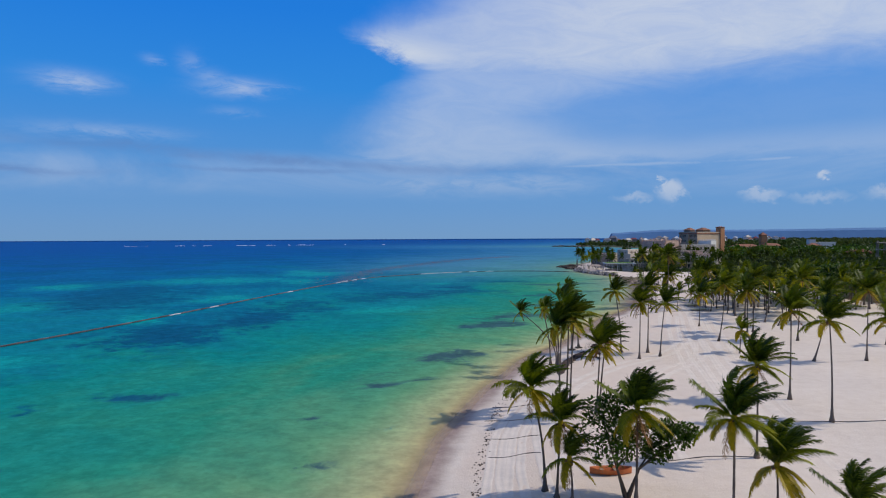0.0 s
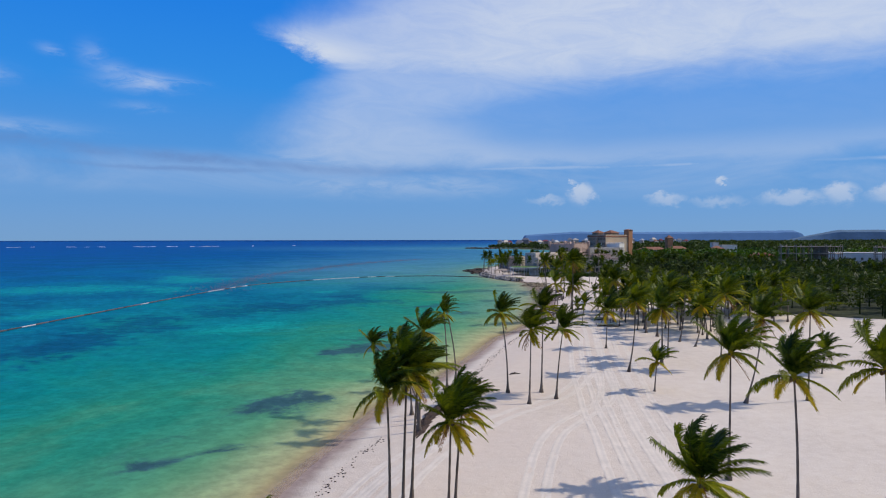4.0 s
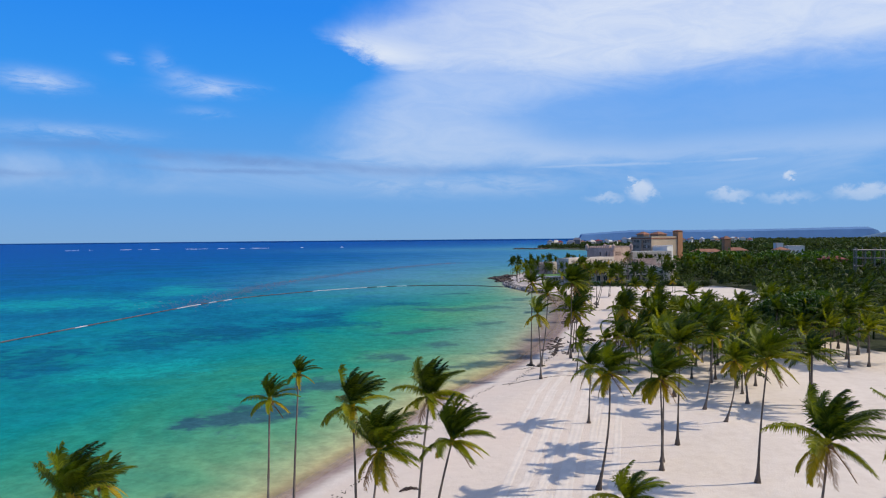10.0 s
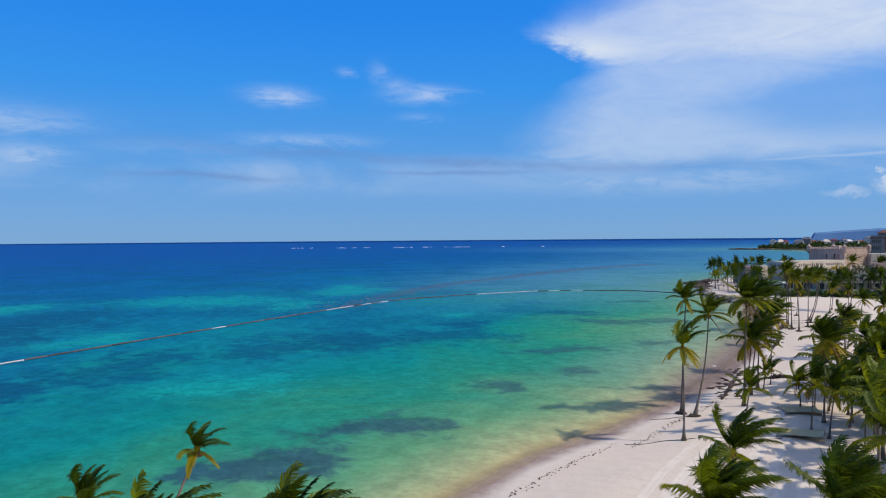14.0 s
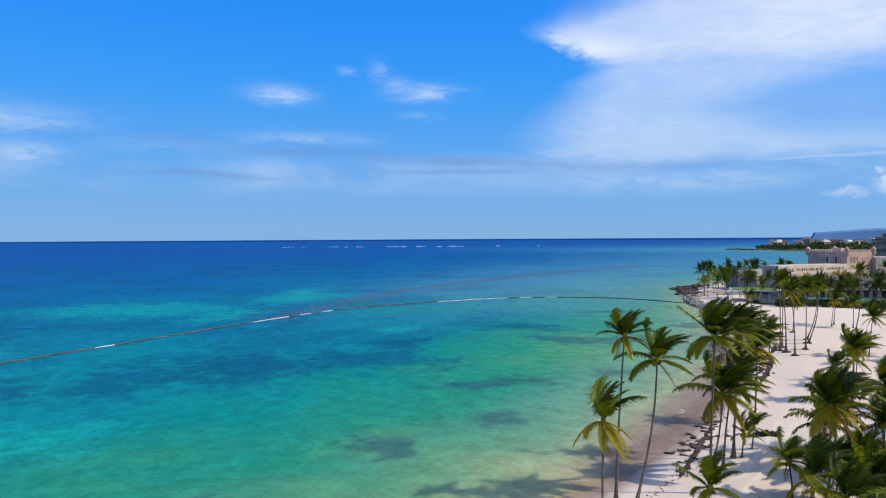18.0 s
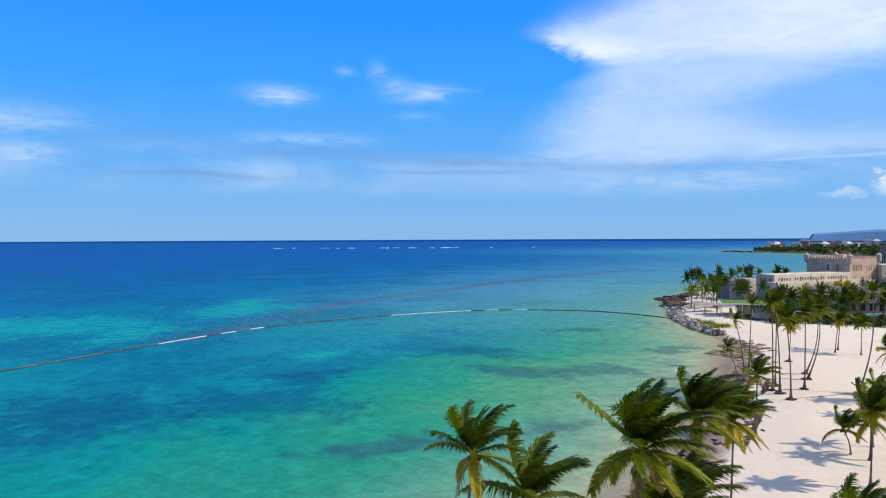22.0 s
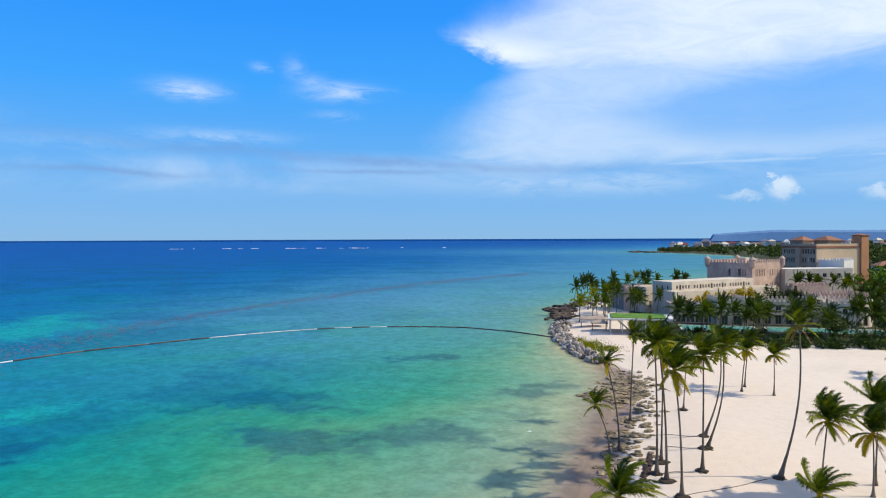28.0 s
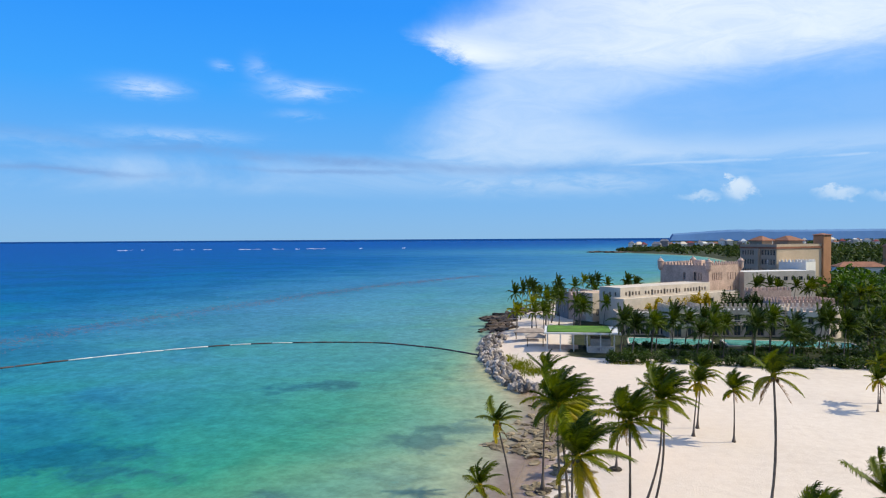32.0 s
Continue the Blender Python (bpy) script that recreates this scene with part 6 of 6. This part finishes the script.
# wrack line: clumps of dry seaweed
vs, fs = [], []
WRACK = [smooth_line([(-4.0, 20), (-4.2, 48), (-4.3, 66), (-3.0, 84), (0.5, 98)], 30), smooth_line([(8.0, 117), (10.5, 127), (13.4, 140), (18.6, 160), (24.2, 176)], 30), smooth_line([(26, 174), (29.5, 186), (33.5, 198), (35.8, 208)], 30)]
for line, count in zip(WRACK, (420, 330, 260)):
    tot = sum(math.hypot(b[0] - a[0], b[1] - a[1]) for a, b in zip(line, line[1:]))
    for i in range(count):
        p, d = along_line(line, rng.uniform(0, tot * 0.999))
        p = p + Vector((rng.gauss(0, 0.3), rng.gauss(0, 0.3), 0))
        r = rng.uniform(0.03, 0.13)
        gz = ground_z(p.x, p.y)
        k = len(vs)
        for j in range(6):
            q = r * rng.uniform(0.5, 1.2)
            vs.append((p.x + q * math.cos(j * 1.047), p.y + 1.5 * q * math.sin(j * 1.047), gz + 0.01))
        vs.append((p.x, p.y, gz + r * 0.6))
        fs += [(k + j, k + (j + 1) % 6, k + 6) for j in range(6)]
tagged(new("wrack_line", mesh_from("wrack_line", vs, fs, M_WEED)), "broken line of dark dry seaweed along the beach", "seaweed", kind="stuff")


def bank(line, width, height, seed, label):
    """A heap of rotting seaweed and roots along a line."""
    r = random.Random(seed)
    pts = smooth_line(line, 36)
    vs, fs = [], []
    for i, (x, y) in enumerate(pts):
        a, b = pts[max(i - 1, 0)], pts[min(i + 1, 35)]
        d = Vector((b[0] - a[0], b[1] - a[1], 0)).normalized()
        n = Vector((d.y, -d.x, 0))
        e = math.sin(math.pi * min(1, max(0, (i + 0.3) / 35.6))) ** 0.4
        gz = ground_z(x, y)
        for j in range(7):
            t = j / 6 * 2 - 1
            p = Vector((x, y, 0)) + n * t * width * e * r.uniform(0.75, 1.25)
            vs.append((p.x, p.y, gz - 0.06 + height * 0.6 * e * max(0, 1 - t * t) * r.uniform(0.2, 1.5)))
    # torn edges and lumps
    vs = [(a + r.uniform(-0.12, 0.12), b + r.uniform(-0.2, 0.2), c) for a, b, c in vs]
    for i in range(35):
        for j in range(6):
            k = i * 7 + j
            fs.append((k, k + 1, k + 8, k + 7))
    return tagged(new("seaweed_bank", mesh_from("seaweed_bank", vs, fs, M_WEED)), label, "seaweed")


bank([(3.8, 97), (4.6, 103), (6.4, 109.5), (8.2, 114.5), (8.8, 118)], 1.0, 0.6, 1, "dark bank of seaweed and roots under the leaning palms")
bank([(8.2, 115.5), (9.6, 117.0), (10.9, 115.8), (10.9, 113.6)], 0.42, 0.45, 2, "curled dark heap of seaweed on the sand")
bank([(7.4, 111.5), (9.0, 111.6), (10.3, 110.6), (10.5, 109.0)], 0.36, 0.4, 3, "curled dark heap of seaweed on the sand")
bank([(10.0, 122.5), (11.2, 124.5), (11.0, 126.0)], 0.5, 0.5, 4, "dark heap of seaweed beside a palm")
bank([(16.0, 128.5), (16.8, 129.4), (17.6, 129.3)], 0.35, 0.3, 5, "small dark heap of seaweed on the sand")
bank([(41.5, 217.5), (43.2, 218.8), (45.0, 218.2)], 0.9, 0.9, 6, "dark heap of cut fronds and roots on the sand")
bank([(34.6, 200), (36.0, 211), (37.4, 224)], 0.4, 0.35, 7, "dark strip of seaweed along the low rocks")
bank([(44.0, 250), (45.4, 260), (46.8, 270), (47.5, 280)], 0.7, 0.3, 9, "brown strip of roots and dead seaweed under the palms")
bank([(47.5, 283), (48.5, 288), (48.8, 294)], 0.6, 0.45, 8, "dark strip of seaweed above the rocks")

# vehicle tracks: shallow ruts pressed into the sand
TRACKS = [[(22, 62), (24.5, 90), (27.0, 112), (31.0, 140), (36.5, 172), (40, 195)], [(24, 60), (26.5, 88), (29.3, 112), (33.0, 138), (38.5, 170), (43, 196)], [(3.5, 40), (1.6, 60), (1.8, 76), (6.2, 92), (13, 104), (22, 116), (28.5, 132)],
          [(-0.6, 42), (-1.8, 60), (-0.8, 74), (3.0, 88)], [(28, 150), (31, 168), (36, 188), (42, 206), (46, 226)],
          [(19, 66), (22.0, 92), (24.0, 112), (27.5, 138), (33.5, 170)], [(27, 78), (29.5, 100), (31.6, 116), (35.5, 138), (41, 168)],
          [(12, 60), (13.5, 80), (18, 98), (26, 112), (30, 128)], [(-1.5, 30), (-2.6, 52), (-2.4, 70), (0.5, 84), (5, 95)]]
for line in TRACKS:
    for side in (-0.85, 0.85):
        n = 90
        pts = smooth_line(line, n)
        vs, fs = [], []
        prof = ((-0.42, 0.006), (-0.24, 0.028), (-0.12, 0.006), (0.12, 0.006), (0.24, 0.028), (0.42, 0.006))
        for i, (x, y) in enumerate(pts):
            a, b = pts[max(i - 1, 0)], pts[min(i + 1, n - 1)]
            d = Vector((b[0] - a[0], b[1] - a[1], 0)).normalized()
            nn = Vector((d.y, -d.x, 0))
            wig = 0.05 * math.sin(i * 0.35 + side * 3) + rng.uniform(-0.03, 0.03)
            for o, z in prof:
                p = Vector((x, y, 0)) + nn * (side + o + wig)
                vs.append((p.x, p.y, ground_z(p.x, p.y) + z * rng.uniform(0.6, 1.3) + 0.006))
        for i in range(n - 1):
            for j in range(5):
                k = i * 6 + j
                fs.append((k, k + 1, k + 7, k + 6))
        tagged(new("tyre_track", mesh_from("tyre_track", vs, fs, M_SAND_LIGHT, True)), "shallow tyre rut pressed into the pale sand", "tyre track", "tyre tracks on the beach", "stuff")

# thin dark lines on the sand between the palms, built as flat-lying tubes
for a, b in (((51.4, 279.3), (61.5, 287.0)), ((49.3, 286.1), (54.0, 287.1)), ((50.5, 296.0), (55.2, 295.3)), ((50.0, 301.5), (55.4, 300.6)), ((-4.5, 79.0), (0.6, 79.6)), ((-5.0, 73.0), (0.8, 73.6)), ((-4.5, 66.0), (0.9, 67.0)), ((-3.8, 60.5), (0.8, 61.6)), ((17.8, 73.6), (37.3, 76.0)), ((10.0, 60.0), (19.4, 62.5)), ((31.0, 178.0), (41.0, 182.0)), ((31.6, 190.0), (26.5, 187.5)), ((31.0, 178.0), (25.0, 175.0))):
    pts = []
    for i in range(13):
        t = i / 12
        x, y = a[0] + (b[0] - a[0]) * t, a[1] + (b[1] - a[1]) * t + 0.25 * math.sin(t * 7 + a[0])
        pts.append((x, y, ground_z(x, y) + 0.03))
    vs, fs = tube(pts, [0.035] * 13, 5)
    tagged(new("cable", mesh_from("cable", vs, fs, M_DARK_LINE, True)), "thin dark line across the sand", "cable", "cables on the sand")


# small things on the beach
boat = empty("small_boat", pose(6.3, 56.4, 0, 0, 0, 8), "small orange wooden boat lying under the tree", "boat")
bm = bmesh.new()
hull = []
for i in range(9):
    t = i / 8 * 2 - 1
    w = 0.62 * (1 - abs(t) ** 2.6) + 0.03
    z = 0.12 * t * t
    hull.append([bm.verts.new((t * 1.7, y * w, z + q)) for y, q in ((-1, 0.55), (-0.75, 0.15), (0, 0.0), (0.75, 0.15), (1, 0.55), (0.85, 0.5), (0.6, 0.2), (0, 0.1), (-0.6, 0.2), (-0.85, 0.5))])
for a, b in zip(hull, hull[1:]):
    for k in range(10):
        bm.faces.new((a[k], a[(k + 1) % 10], b[(k + 1) % 10], b[k]))
part("hull", bm, M_HULL, boat)
for x in (-0.7, 0.4):
    bm = bmesh.new()
    box(bm, x - 0.14, -0.5, 0.36, x + 0.14, 0.5, 0.41)
    part("bench", bm, M_WOOD, boat)

hut = empty("site_container", pose(102.6, 209.0, 0, 0, 0, 4), "small weathered yellow-brown site container beside the woods", "container")
bm = bmesh.new()
box(bm, 0, 0, 0.25, 3.0, 1.8, 1.9, 0.05)
part("body", bm, M_CANVAS, hut)
for i in range(9):
    bm = bmesh.new()
    box(bm, 0.2 + i * 0.3, -0.03, 0.35, 0.3 + i * 0.3, 0.0, 1.8)
    part("rib", bm, M_WOOD, hut)
for x in (0.3, 2.7):
    bm = bmesh.new()
    box(bm, x - 0.15, 0.1, 0, x + 0.15, 1.7, 0.25)
    part("skid", bm, M_WOOD, hut)


def tarp(x, y, w, d, z, turn, label):
    """A sagging canvas sheet stretched over four short poles."""
    th = empty("canvas_awning", pose(x, y, 0, 0, 0, turn), label, "awning")
    vs, fs = [], []
    n = 8
    for i in range(n + 1):
        for j in range(n + 1):
            u, v = i / n, j / n
            sag = 0.35 * math.sin(math.pi * u) * math.sin(math.pi * v)
            vs.append(((u - 0.5) * w * (1 - 0.12 * math.sin(math.pi * v)), (v - 0.5) * d * (1 - 0.12 * math.sin(math.pi * u)), z - sag + 0.25 * (u - 0.5)))
    top = len(vs)
    vs += [(a, b, c + 0.03) for a, b, c in vs]
    for i in range(n):
        for j in range(n):
            k = i * (n + 1) + j
            fs.append((k, k + 1, k + n + 2, k + n + 1))
            fs.append((top + k, top + k + n + 1, top + k + n + 2, top + k + 1))
    part("canvas", mesh_from("canvas", vs, fs, M_CANVAS, True), None, th)
    for u in (-0.5, 0.5):
        for v in (-0.5, 0.5):
            bm = bmesh.new()
            bmesh.ops.create_cone(bm, cap_ends=True, segments=8, radius1=0.05, radius2=0.04, depth=z + 0.25 * u + 0.02, matrix=pose(u * w, v * d, (z + 0.25 * u) / 2))
            part("pole", bm, M_WOOD, th)


tarp(44.0, 195.5, 4.4, 3.2, 0.42, 10, "sagging tan canvas awning on short poles")
tarp(43.0, 184.0, 4.6, 3.4, 0.42, -8, "sagging tan canvas awning on short poles")

# patches of low beach grass
vs, fs = [], []
for cx, cy, rx, ry, n in ((36.8, 373.5, 3.2, 7.0, 2600), (41.0, 369.0, 3.5, 4.0, 1500), (33.6, 383.0, 2.0, 4.0, 700), (58.0, 379.5, 4.0, 1.5, 300)):
    for i in range(n):
        x, y = rng.gauss(cx, rx * 0.5), rng.gauss(cy, ry * 0.5)
        gz = ground_z(x, y)
        a, h, w = rng.uniform(0, 6.28), rng.uniform(0.15, 0.5), rng.uniform(0.03, 0.09)
        k = len(vs)
        c, q = math.cos(a), math.sin(a)
        vs += [(x - w * c, y - w * q, gz), (x + w * c, y + w * q, gz), (x + 0.3 * h * q, y - 0.3 * h * c, gz + h)]
        fs.append((k, k + 1, k + 2))
tagged(new("beach_grass", mesh_from("beach_grass", vs, fs, M_FROND_MID)), "low yellow-green beach grass in patches on the sand", "grass", kind="stuff")
